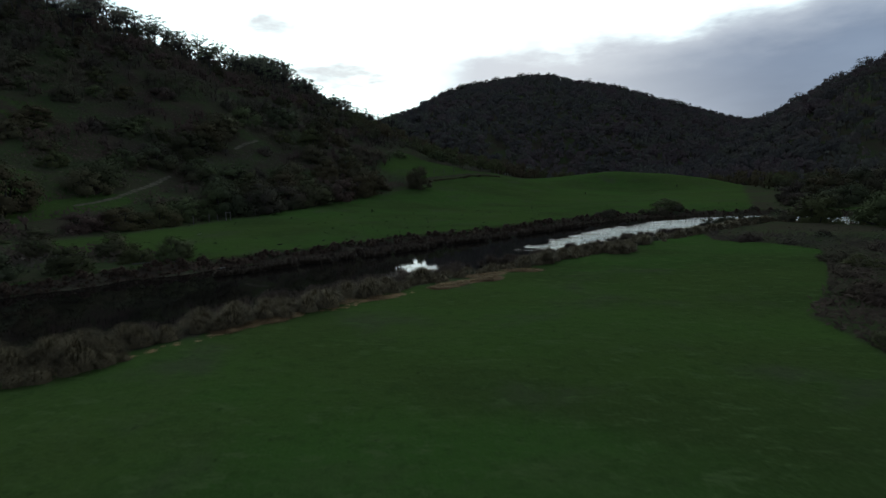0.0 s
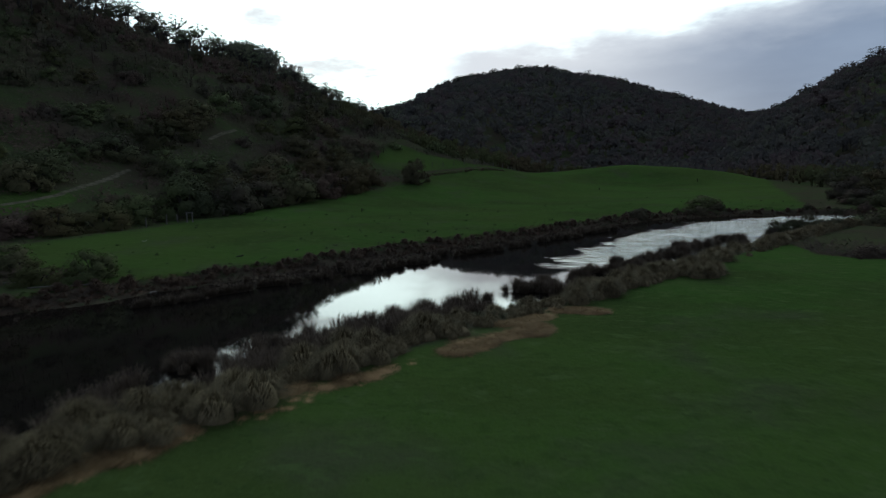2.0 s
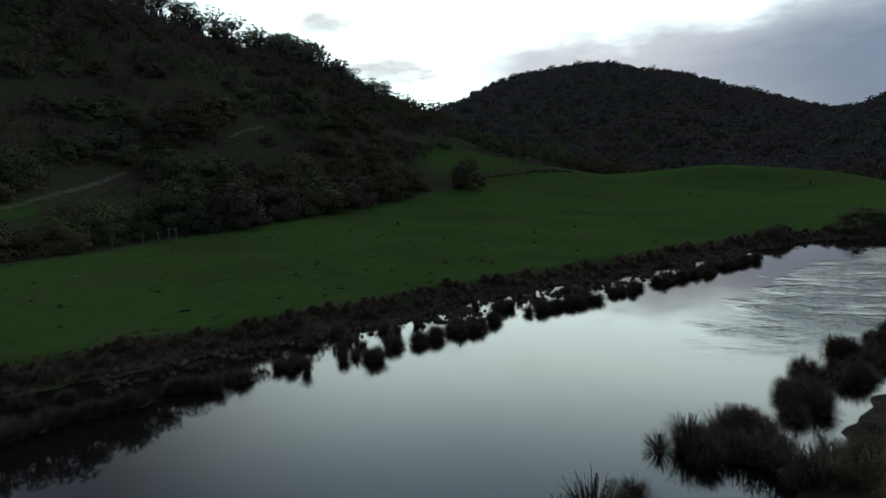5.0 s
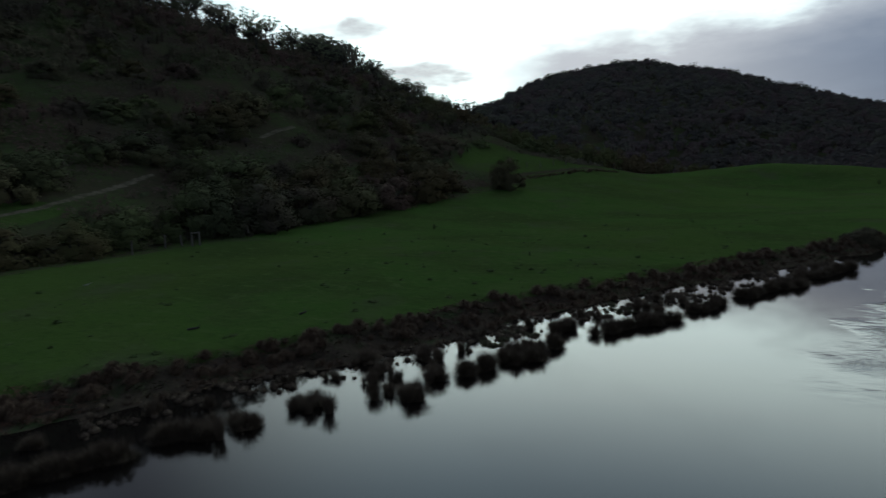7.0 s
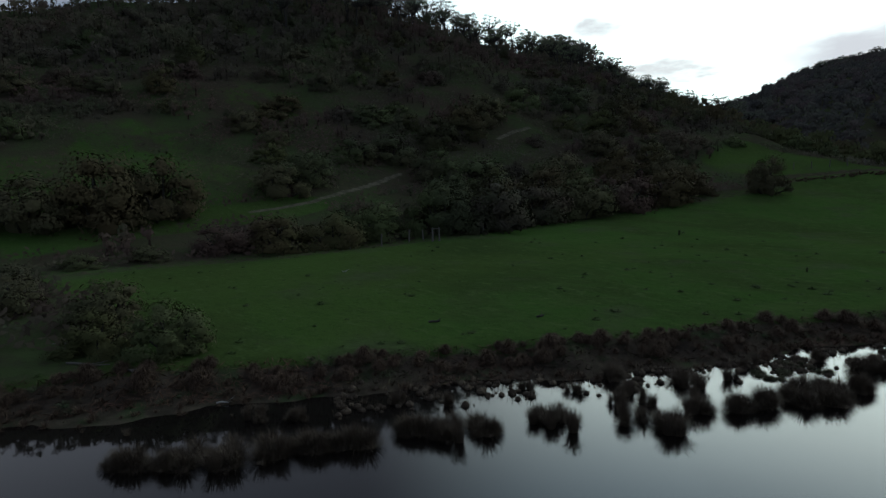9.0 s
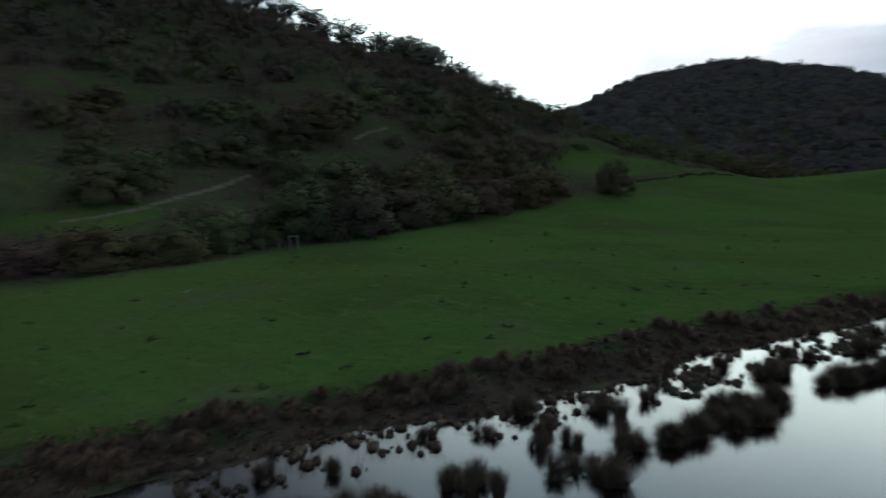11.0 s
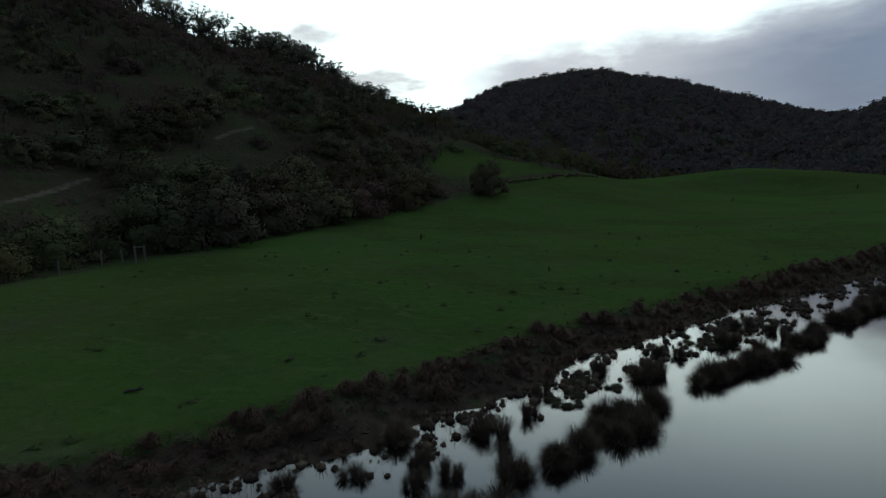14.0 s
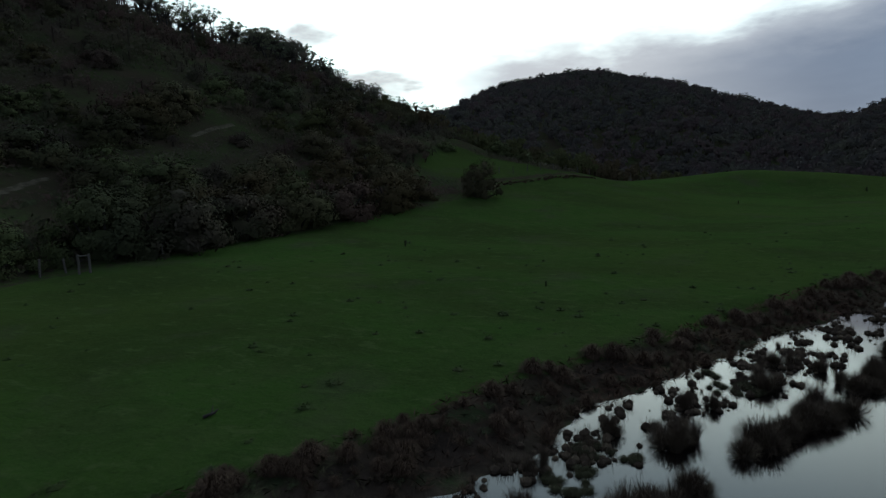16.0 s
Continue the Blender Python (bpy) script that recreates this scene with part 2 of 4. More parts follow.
def water_material():
    n = Nodes("dark_still_water")
    p = n.place()
    s = n.t.nodes.new("ShaderNodeSeparateXYZ")
    n.plug(p, s.inputs[0])
    # A breeze roughens the far reach; the near pool lies still.
    reach = n.step(n.math("ADD", s.outputs[1], n.math("MULTIPLY", n.math("SUBTRACT", n.noise(p, 0.12, 3), 0.5), 12.0)), 14.0, 26.0)
    # The far side lies in the lee of its bank.
    lee = n.math("SUBTRACT", n.math("MULTIPLY", n.math("SUBTRACT", s.outputs[0], 10.0), 0.914), n.math("MULTIPLY", n.math("SUBTRACT", s.outputs[1], 19.5), 0.406))
    upper = n.math("SUBTRACT", n.math("MULTIPLY", n.math("SUBTRACT", s.outputs[0], 20.3), 0.803), n.math("MULTIPLY", n.math("SUBTRACT", s.outputs[1], 41.8), 0.591))
    bend = n.math("SUBTRACT", n.math("MULTIPLY", n.math("SUBTRACT", s.outputs[0], 28.1), 0.486), n.math("MULTIPLY", n.math("SUBTRACT", s.outputs[1], 51.6), 0.874))
    lee = n.math("MINIMUM", n.math("MINIMUM", lee, upper), bend)
    reach = n.math("MULTIPLY", reach, n.step(n.math("ADD", lee, n.math("MULTIPLY", n.math("SUBTRACT", n.noise(p, 0.35, 3), 0.5), 7.0)), -1.0, 2.5))
    band = n.math("ADD", n.math("MULTIPLY", n.step(n.noise(p, 0.30, 4, 0.6, (0.5, 1.1, 1.0)), 0.36, 0.58), 0.85), 0.15)
    reach = n.math("MULTIPLY", reach, band)
    streak = n.noise(p, 1.5, 4, 0.6, (0.6, 1.8, 1.0))
    small = n.noise(p, 5.0, 3, 0.5)
    h = n.math("ADD", n.math("MULTIPLY", n.math("MULTIPLY", streak, 2.2), reach), n.math("MULTIPLY", small, n.math("ADD", n.math("MULTIPLY", reach, 0.10), 0.0015)))
    n.bump(h, 0.5, 0.14)
    n.bsdf.inputs["IOR"].default_value = 1.34
    return n.done((0.008, 0.0066, 0.0056), 0.025, 0.5)


GROUND, WATER = ground_material(), water_material()

# ---- the lie of the land ----
CENTRE = np.array([(-60, -95), (-36, -52), (-24, -27), (-14.5, -9), (-6, 4.5), (2.5, 15.5), (9, 24), (18, 36), (28, 48), (34, 50.5), (41, 49.5), (50, 45), (62, 37), (95, 20), (170, 0), (400, -40)], float)
FOOT = np.array([(-170, -260), (-66, -40), (-51, -8), (-44.5, 12), (-40.5, 26), (-38, 40), (-35.5, 54), (-31.5, 68), (-25.5, 82), (-15, 100), (-6, 117), (-1, 140), (-4, 180), (-18, 230), (-30, 900)], float)


TRACK_LOW = np.array([(-54.2, 27), (-54.1, 31), (-54.2, 34.6), (-55.2, 39.2), (-57.0, 46.2), (-58.4, 52)], float)
TRACK_HIGH = np.array([(-60.6, 77), (-60.4, 81), (-60.0, 85.5)], float)
KNOLL_TRACK = np.array([(-24, 92), (-20, 101), (-14, 110), (-8, 117), (-3, 124)], float)
TERRACE = np.array([(-57, -4), (-55.8, 12), (-55.2, 20.5), (-54.2, 27), (-54.1, 33)], float)
HUMP = 5.5
CLEARINGS = [(-66, 26, 13), (-60, 6, 12), (-74, 12, 14), (-90, 50, 10), (-46, 74, 7), (-84, 26, 10)]


def beside(line, x, y):
    """The signed distance of places from a line (positive on its right), and how far along it they lie."""
    x, y = np.asarray(x, float), np.asarray(y, float)
    best, side, along, run = np.full(x.shape, 1e9), np.zeros(x.shape), np.zeros(x.shape), 0.0
    for (ax, ay), (bx, by) in zip(line[:-1], line[1:]):
        dx, dy = bx - ax, by - ay
        length = math.hypot(dx, dy)
        t = np.clip(((x - ax) * dx + (y - ay) * dy) / length**2, 0, 1)
        ox, oy = x - ax - t * dx, y - ay - t * dy
        d = np.hypot(ox, oy)
        hit = d < best
        best = np.where(hit, d, best)
        side = np.where(hit, np.sign(dy * ox - dx * oy), side)
        along = np.where(hit, run + t * length, along)
        run += length
    return best * side, along


def ease(v, lo, hi):
    t = np.clip((np.asarray(v, float) - lo) / (hi - lo), 0, 1)
    return t * t * (3 - 2 * t)


def wobble(x, y, size, seed):
    """Smooth uneven ground: a few crossed waves."""
    r = np.random.RandomState(seed)
    out = 0.0
    for k in range(5):
        a, f, ph = r.uniform(0, math.tau), r.uniform(0.6, 1.7) / size, r.uniform(0, math.tau)
        out = out + np.sin((x * math.cos(a) + y * math.sin(a)) * f * math.tau + ph)
    return out / 5


def ground_z(x, y):
    x, y = np.asarray(x, float), np.asarray(y, float)
    d, run = beside(CENTRE, x, y)
    e, _ = beside(FOOT, x, y)
    e = -e
    d = d + np.where(d < 0, np.interp(run, [112, 119, 121, 127, 132, 146, 152], [0, 0, -0.4, -0.4, 0.9, 0.9, 0.2]), 0)
    d = d + 0.7 * wobble(x, y, 7.0, 3) + 0.4 * wobble(x, y, 2.6, 5)
    far_bank = -0.7 + 0.72 * ease(-d, 4.5, 8.7) + 0.75 * ease(-d, 8.4, 11.4) + 0.45 * ease(-d, 11, 22)
    cove = 2.2 * np.exp(-((x - 9.8) ** 2 + (y - 3.4) ** 2) / 3.6**2) + 2.0 * np.exp(-((x + 1.2) ** 2 + (y + 11.2) ** 2) / 3.0**2)
    near_bank = -0.7 + 0.72 * ease(d - cove, 7.5, 12.2) + 1.15 * ease(d - 0.6 * cove, 11.6, 17.4)
    z = np.where(d < 0, far_bank, near_bank)
    land = ease(np.abs(d), 11, 30)
    z = z + land * 0.16 * wobble(x, y, 17.0, 8) + 0.05 * wobble(x, y, 3.1, 9) * ease(np.abs(d), 8, 12)
    # The paddock climbs a little to the foot of the hill, and has a low crest across its far end.
    west = (d < 0) * 1.0
    z = z + west * np.interp(y, [0, 30, 60, 85, 110], [0.6, 0.8, 2.0, 4.3, 4.6]) * ease(e, -32, 5) * ease(-d, 11, 26)
    z = z + west * HUMP * np.exp(-(((x - 25) / 17) ** 2) - ((y - 150) / 16) ** 2)
    z = z + west * 2.9 * np.exp(-(((x - 46) / 14) ** 2) - ((y - 146) / 16) ** 2)
    z = z - 4.0 * ease(y, 158, 182) * west * ease(e, 0, -12)
    # The wooded hill beside it: a ridge that sinks towards the saddle.
    crest = np.interp(y, [-250, 10, 40, 70, 98, 115, 140, 157, 176, 205, 240, 300], [40, 43, 48, 53, 56, 51, 44, 41, 43, 50, 38, 18])
    rise = np.clip(e, 0, None)
    slope = crest * np.clip(rise / 106, 0, 1) ** 1.3 - 0.25 * np.clip(rise - 114, 0, 160)
    z = z + np.where(e > 0, slope + 1.2 * wobble(x, y, 24.0, 12) * ease(e, 5, 30), 0)
    z = z + 1.6 * np.exp(-(((x + 14) / 15) ** 2) - ((y - 118) / 15) ** 2)
    # The far hills all round, the highest beyond the saddle.
    az = np.degrees(np.arctan2(x, y))
    rad = np.hypot(x, y)
    tall = np.interp(az, [-180, -90, -40, -18, -14, -9.5, -5, -1, 3, 7, 11, 15, 20, 40, 180], [50, 52, 55, 62, 77, 97, 114, 119, 110, 93, 74, 57, 53, 60, 60])
    main = tall * ease(rad, 225, 780) ** 0.8 * (1 - 0.5 * ease(rad, 800, 1500))
    knob = np.interp(az, [-180, 13, 16, 17.8, 19.5, 21.4, 23.3, 25.5, 30, 45, 90, 130, 180], [0, 0, 27, 36, 43, 52, 60, 69, 84, 92, 65, 30, 0])
    right = knob * ease(rad, 190, 470) * (1 - 0.6 * ease(rad, 480, 900))
    z = z + np.maximum(main * ease(rad, 215, 400), right)
    return z


def bend_woods(x, y):
    """Where the woods beyond the river bend stand."""
    return ease(np.asarray(x, float) - 38 - 0.22 * (np.asarray(y, float) - 60), 0, 8) * ease(y, 52, 66)


def far_edge(x):
    """Where the far paddock's turf ends and the woods behind it begin."""
    return np.interp(x, [-70, -34, -24, -12, -7, 0, 8, 56, 60, 64], [122, 119, 117, 116, 127, 142, 160, 158, 128, 96])


def bank_edge(run):
    """How far from the river's middle the far bank meets the turf, along its course."""
    return np.interp(run, [108, 113, 124, 131, 150, 160], [11.0, 10.4, 10.5, 11.4, 11.2, 11.0])


def corner_edge(y):
    """Where the near paddock's turf ends at its scrubby corner."""
    return np.interp(y, [-45, -20, -13, -8.3, 0, 7.6, 12, 15, 60], [29, 26.3, 25.9, 28.4, 31.2, 33.4, 31, 27.5, 27])


STEPS = np.diff(CENTRE, axis=0)
TANGENT = STEPS / np.hypot(STEPS[:, 0], STEPS[:, 1])[:, None]
BEND = np.concatenate([TANGENT[:1], TANGENT[:-1] + TANGENT[1:], TANGENT[-1:]])
BEND /= np.hypot(BEND[:, 0], BEND[:, 1])[:, None]


def river_place(along, d):
    """A place d metres to the right of the river's centre line, that many metres along it."""
    run = 0.0
    for k, (a, b) in enumerate(zip(CENTRE[:-1], CENTRE[1:])):
        length = float(np.hypot(*(b - a)))
        if run + length >= along:
            f = (along - run) / length
            p, t = a + (b - a) * f, BEND[k] * (1 - f) + BEND[k + 1] * f
            return float(p[0] + d * t[1]), float(p[1] - d * t[0])
        run += length
    return float(CENTRE[-1][0]), float(CENTRE[-1][1])


def axis_steps(lo, hi, fine, far):
    inner = list(np.arange(lo, hi + fine / 2, fine))
    step, v = fine, inner[-1]
    while v < far:
        step *= 1.07
        v += step
        inner.append(v)
    step, v = fine, inner[0]
    while v > -far:
        step *= 1.07
        v -= step
        inner.insert(0, v)
    return np.array(inner)


def mesh_of(name, verts, faces, material, smooth=False, normals=None):
    me = bpy.data.meshes.new(name)
    if isinstance(faces, np.ndarray):
        quads = faces.reshape(-1, 4).astype(np.int32)
        me.vertices.add(len(verts))
        me.vertices.foreach_set("co", np.asarray(verts, np.float32).ravel())
        me.loops.add(quads.size)
        me.loops.foreach_set("vertex_index", quads.ravel())
        me.polygons.add(len(quads))
        me.polygons.foreach_set("loop_start", np.arange(0, quads.size, 4, dtype=np.int32))
        me.update(calc_edges=True)
    else:
        me.from_pydata([tuple(map(float, v)) for v in verts], [], [tuple(map(int, f)) for f in faces])
    me.materials.append(material)
    me.update()
    if smooth or normals is not None:
        me.polygons.foreach_set("use_smooth", np.ones(len(me.polygons), bool))
    if normals is not None:
        me.normals_split_custom_set_from_vertices(np.asarray(normals, float).tolist())
    return me


def build_ground():
    xs, ys = axis_steps(-63, 42, 0.45, 2600), axis_steps(-48, 88, 0.45, 2600)
    gx, gy = np.meshgrid(xs, ys)
    gz = ground_z(gx, gy)
    nx, ny = len(xs), len(ys)
    me = bpy.data.meshes.new("ground")
    idx = np.arange(nx * ny).reshape(ny, nx)
    quads = np.stack([idx[:-1, :-1], idx[:-1, 1:], idx[1:, 1:], idx[1:, :-1]], -1).reshape(-1, 4)
    me.vertices.add(nx * ny)
    me.vertices.foreach_set("co", np.stack([gx, gy, gz], -1).ravel())
    me.loops.add(quads.size)
    me.loops.foreach_set("vertex_index", quads.ravel().astype(np.int32))
    me.polygons.add(len(quads))
    me.polygons.foreach_set("loop_start", np.arange(0, quads.size, 4, dtype=np.int32))
    me.polygons.foreach_set("use_smooth", np.ones(len(quads), bool))
    me.update(calc_edges=True)
    d, run = beside(CENTRE, gx, gy)
    e, along = beside(FOOT, gx, gy)
    e = -e
    rad = np.hypot(gx, gy)
    zones = {
        "mud_and_shade": np.where(d < 0, 1 - ease(-d - bank_edge(run), -0.9, 0.5), 1 - ease(d - np.interp(run, [50, 95, 112, 122, 130], [2.6, 2.0, 1.0, 1.1, 0.2]), 15.0, 17.6)),
        "scrub": np.maximum(ease(e, -2, 4) * (1 - ease(gy, 90, 104) * (1 - ease(-gx, 30, 40))), ease(rad, 215, 260)),
        "straw": np.where(d > 0, ease(d, 15.5, 17.2) * (1 - ease(d, 18.0, 19.2)) * np.interp(run, [80, 100, 110, 121, 128, 160], [0.1, 0.12, 0.2, 0.15, 0.10, 0.05]), 0),
        "dirt": np.zeros_like(gx),
    }
    zones["scrub"] = np.maximum(zones["scrub"], ease(gy - far_edge(gx), -0.5, 2.5) * ease(gx, -70, -40))
    zones["scrub"] = np.maximum(zones["scrub"], ease(rad, 60, 80) * (d > 0))
    zones["scrub"] = np.maximum(zones["scrub"], bend_woods(gx, gy))
    for path in (TRACK_LOW, TRACK_HIGH):
        off, _ = beside(path, gx, gy)
        zones["dirt"] = np.maximum(zones["dirt"], 0.8 * (1 - ease(np.abs(off), 0.2, 0.8)))
    # Dark strip above the track: the cut bank's shade put into the ground colour.
    off, _ = beside(KNOLL_TRACK, gx, gy)
    zones["mud_and_shade"] = np.maximum(zones["mud_and_shade"], 0.9 * (1 - ease(np.abs(off + 0.9), 0.5, 1.1)))
    zones["dirt"] = np.maximum(zones["dirt"], 0.55 * (1 - ease(np.abs(off - 0.8), 0.4, 1.0)))
    zones["mud_and_shade"] = np.maximum(zones["mud_and_shade"], 0.52 * ease(e, -3.4, -1.6) * (1 - ease(e, 2, 5)) * (1 - ease(gy, 84, 92)))
    off, _ = beside(TERRACE, gx, gy)
    zones["scrub"] = zones["scrub"] * ease(np.abs(off), 2.0, 4.0)
    for cx, cy, r in CLEARINGS:
        zones["scrub"] = zones["scrub"] * (0.52 + 0.48 * ease(np.hypot(gx - cx, gy - cy) / r, 0.5, 1.25))
    zones["scrub"] = np.maximum(zones["scrub"], ease(gx - corner_edge(gy), -0.6, 1.2) * ease(d, 11, 14) * ease(gy, -48, -38))
    zones["scrub"] = np.maximum(zones["scrub"], 0.85 * ease(-gx, 19.5, 23) * ease(-gy, -8, -3) * ease(-d, 10, 12))
    for key, v in zones.items():
        a = me.attributes.new(key, "FLOAT", "POINT")
        a.data.foreach_set("value", v.ravel().astype(np.float32))
    me.materials.append(GROUND)
    return tagged(new("ground", me), "dark green paddock turf with muddy river banks below scrubby hills", "ground", kind="structure")


def build_water():
    """One level sheet in square cells along the river's course, its rim under the banks."""
    xs, ys = np.arange(-72, 300, 4.0), np.arange(-108, 72, 4.0)
    cx, cy = np.meshgrid(xs + 2, ys + 2)
    wet = np.argwhere(np.abs(beside(CENTRE, cx, cy)[0]) < 15)
    nx = len(xs) + 1
    gx, gy = np.meshgrid(np.append(xs, xs[-1] + 4), np.append(ys, ys[-1] + 4))
    quads = np.array([(j * nx + i, j * nx + i + 1, (j + 1) * nx + i + 1, (j + 1) * nx + i) for j, i in wet])
    used, quads = np.unique(quads, return_inverse=True)
    verts = np.stack([gx, gy, 0 * gx], -1).reshape(-1, 3)[used]
    return tagged(new("water", mesh_of("water", verts, quads.reshape(-1, 4), WATER)), "still dark river mirroring the pale evening sky", "water", kind="structure")


build_ground()
build_water()

# ---- plants ----
LEAF_DARK = leaf_material("dark_scrub_leaves", (0.0493, 0.0559, 0.0311), (0.0757, 0.0871, 0.0443))
LEAF_BROWN = leaf_material("brown_scrub_twigs", (0.0540, 0.0455, 0.0340), (0.0780, 0.0665, 0.0490), (0.0515, 0.0550, 0.0300))
LEAF_OLIVE = leaf_material("olive_scrub_leaves", (0.0442, 0.0450, 0.0241), (0.0677, 0.0693, 0.0339))
LEAF_GUM = leaf_material("gum_leaves", (0.085, 0.094, 0.074), (0.125, 0.138, 0.104), None, 0.4)
# Paler and greyer than near leaves: distance haze is mixed into this colour.
LEAF_HAZED = leaf_material("hazed_forest_leaves", (0.070, 0.067, 0.060), (0.077, 0.074, 0.065), (0.080, 0.072, 0.060))
HEATH = leaf_material("heath_and_bracken", (0.0470, 0.0400, 0.0300), (0.0620, 0.0540, 0.0390), (0.0440, 0.0540, 0.0270))
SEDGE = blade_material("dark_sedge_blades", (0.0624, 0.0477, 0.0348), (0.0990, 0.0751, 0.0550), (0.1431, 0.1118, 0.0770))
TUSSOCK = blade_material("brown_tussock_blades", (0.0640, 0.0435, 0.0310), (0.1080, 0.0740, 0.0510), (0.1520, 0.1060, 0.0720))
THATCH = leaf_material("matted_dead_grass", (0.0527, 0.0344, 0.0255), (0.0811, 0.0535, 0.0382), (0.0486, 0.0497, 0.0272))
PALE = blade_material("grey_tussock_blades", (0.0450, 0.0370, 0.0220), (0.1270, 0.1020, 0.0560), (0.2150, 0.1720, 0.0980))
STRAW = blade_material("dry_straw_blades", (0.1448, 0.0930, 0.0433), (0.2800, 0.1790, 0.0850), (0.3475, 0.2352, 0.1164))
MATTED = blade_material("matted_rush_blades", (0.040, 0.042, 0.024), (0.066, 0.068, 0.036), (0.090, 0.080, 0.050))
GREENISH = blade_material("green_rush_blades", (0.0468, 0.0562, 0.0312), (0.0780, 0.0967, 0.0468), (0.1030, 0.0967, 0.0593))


def bark_material():
    n = Nodes("grey_bark")
    p = n.local()
    c = n.mix(n.noise(p, 9.0, 4, 0.6, (1, 1, 0.25)), (0.026, 0.023, 0.020), (0.075, 0.068, 0.060))
    n.bump(n.noise(p, 22.0, 4, 0.6, (1, 1, 0.2)), 0.5, 0.02)
    return n.done(c, 0.9, 0.1)


def timber_material():
    n = Nodes("weathered_grey_timber")
    p = n.local()
    c = n.mix(n.noise(p, 8.0, 5, 0.6, (1, 1, 0.12)), (0.085, 0.078, 0.068), (0.155, 0.143, 0.125))
    n.bump(n.noise(p, 30.0, 4, 0.6, (1, 1, 0.1)), 0.5, 0.01)
    return n.done(c, 0.9, 0.1)


def bleached_material():
    n = Nodes("bleached_driftwood")
    c = n.mix(n.noise(n.local(), 12.0, 4, 0.6), (0.26, 0.245, 0.215), (0.46, 0.44, 0.40))
    return n.done(c, 0.85, 0.15)


BARK, TIMBER, BLEACHED = bark_material(), timber_material(), bleached_material()


def leaf_quads(points, normals, size, rng, tilt=0.8, slim=1.0):
    """Small four-cornered leaf sprays at points, roughly facing along normals."""
    n = len(points)
    a = normals + rng.normal(0, tilt, (n, 3))
    a *= np.where((a * normals).sum(1) < 0, -1.0, 1.0)[:, None]
    a /= np.linalg.norm(a, axis=1)[:, None] + 1e-9
    b = np.cross(a, rng.normal(0, 1, (n, 3)))
    b /= np.linalg.norm(b, axis=1)[:, None] + 1e-9
    c = np.cross(a, b)
    s = size * rng.uniform(0.6, 1.35, (n, 1))
    w = s * slim * rng.uniform(0.35, 0.6, (n, 1))
    v = np.stack([points - b * s, points - c * w * 0.9 + b * s * 0.1, points + b * s, points + c * w], 1).reshape(-1, 3)
    return v, np.arange(4 * n).reshape(-1, 4)


def tube(path, radii, sides=6):
    """A tapered limb along a list of points."""
    path = np.asarray(path, float)
    verts, faces = [], []
    for i, p in enumerate(path):
        t = path[min(i + 1, len(path) - 1)] - path[max(i - 1, 0)]
        t /= np.linalg.norm(t) + 1e-9
        u = np.cross(t, (0.31, 0.87, 0.38))
        u /= np.linalg.norm(u) + 1e-9
        w = np.cross(t, u)
        for k in range(sides):
            an = math.tau * k / sides
            verts.append(p + radii[i] * (math.cos(an) * u + math.sin(an) * w))
    for i in range(len(path) - 1):
        for k in range(sides):
            k2 = (k + 1) % sides
            faces.append((i * sides + k, i * sides + k2, (i + 1) * sides + k2, (i + 1) * sides + k))
    faces.append(tuple(range(sides))[::-1])
    faces.append(tuple((len(path) - 1) * sides + k for k in range(sides)))
    return np.array(verts), faces


def joined(bits):
    verts, faces, n = [], [], 0
    for v, f in bits:
        verts.extend(v)
        faces.extend(tuple(int(i) + n for i in q) for q in f)
        n += len(v)
    return verts, faces


def part(name, me, parent, label=""):
    ob = new(name, me)
    ob.parent = parent
    return tagged(ob, label)


def ball(subdivisions):
    bm = bmesh.new()
    bmesh.ops.create_icosphere(bm, subdivisions=subdivisions, radius=1.0)
    bm.verts.index_update()
    out = np.array([v.co[:] for v in bm.verts]), [tuple(v.index for v in f.verts) for f in bm.faces]
    bm.free()
    return out


(CORE_V, CORE_F), (ICO_V, ICO_F) = ball(1), ball(2)


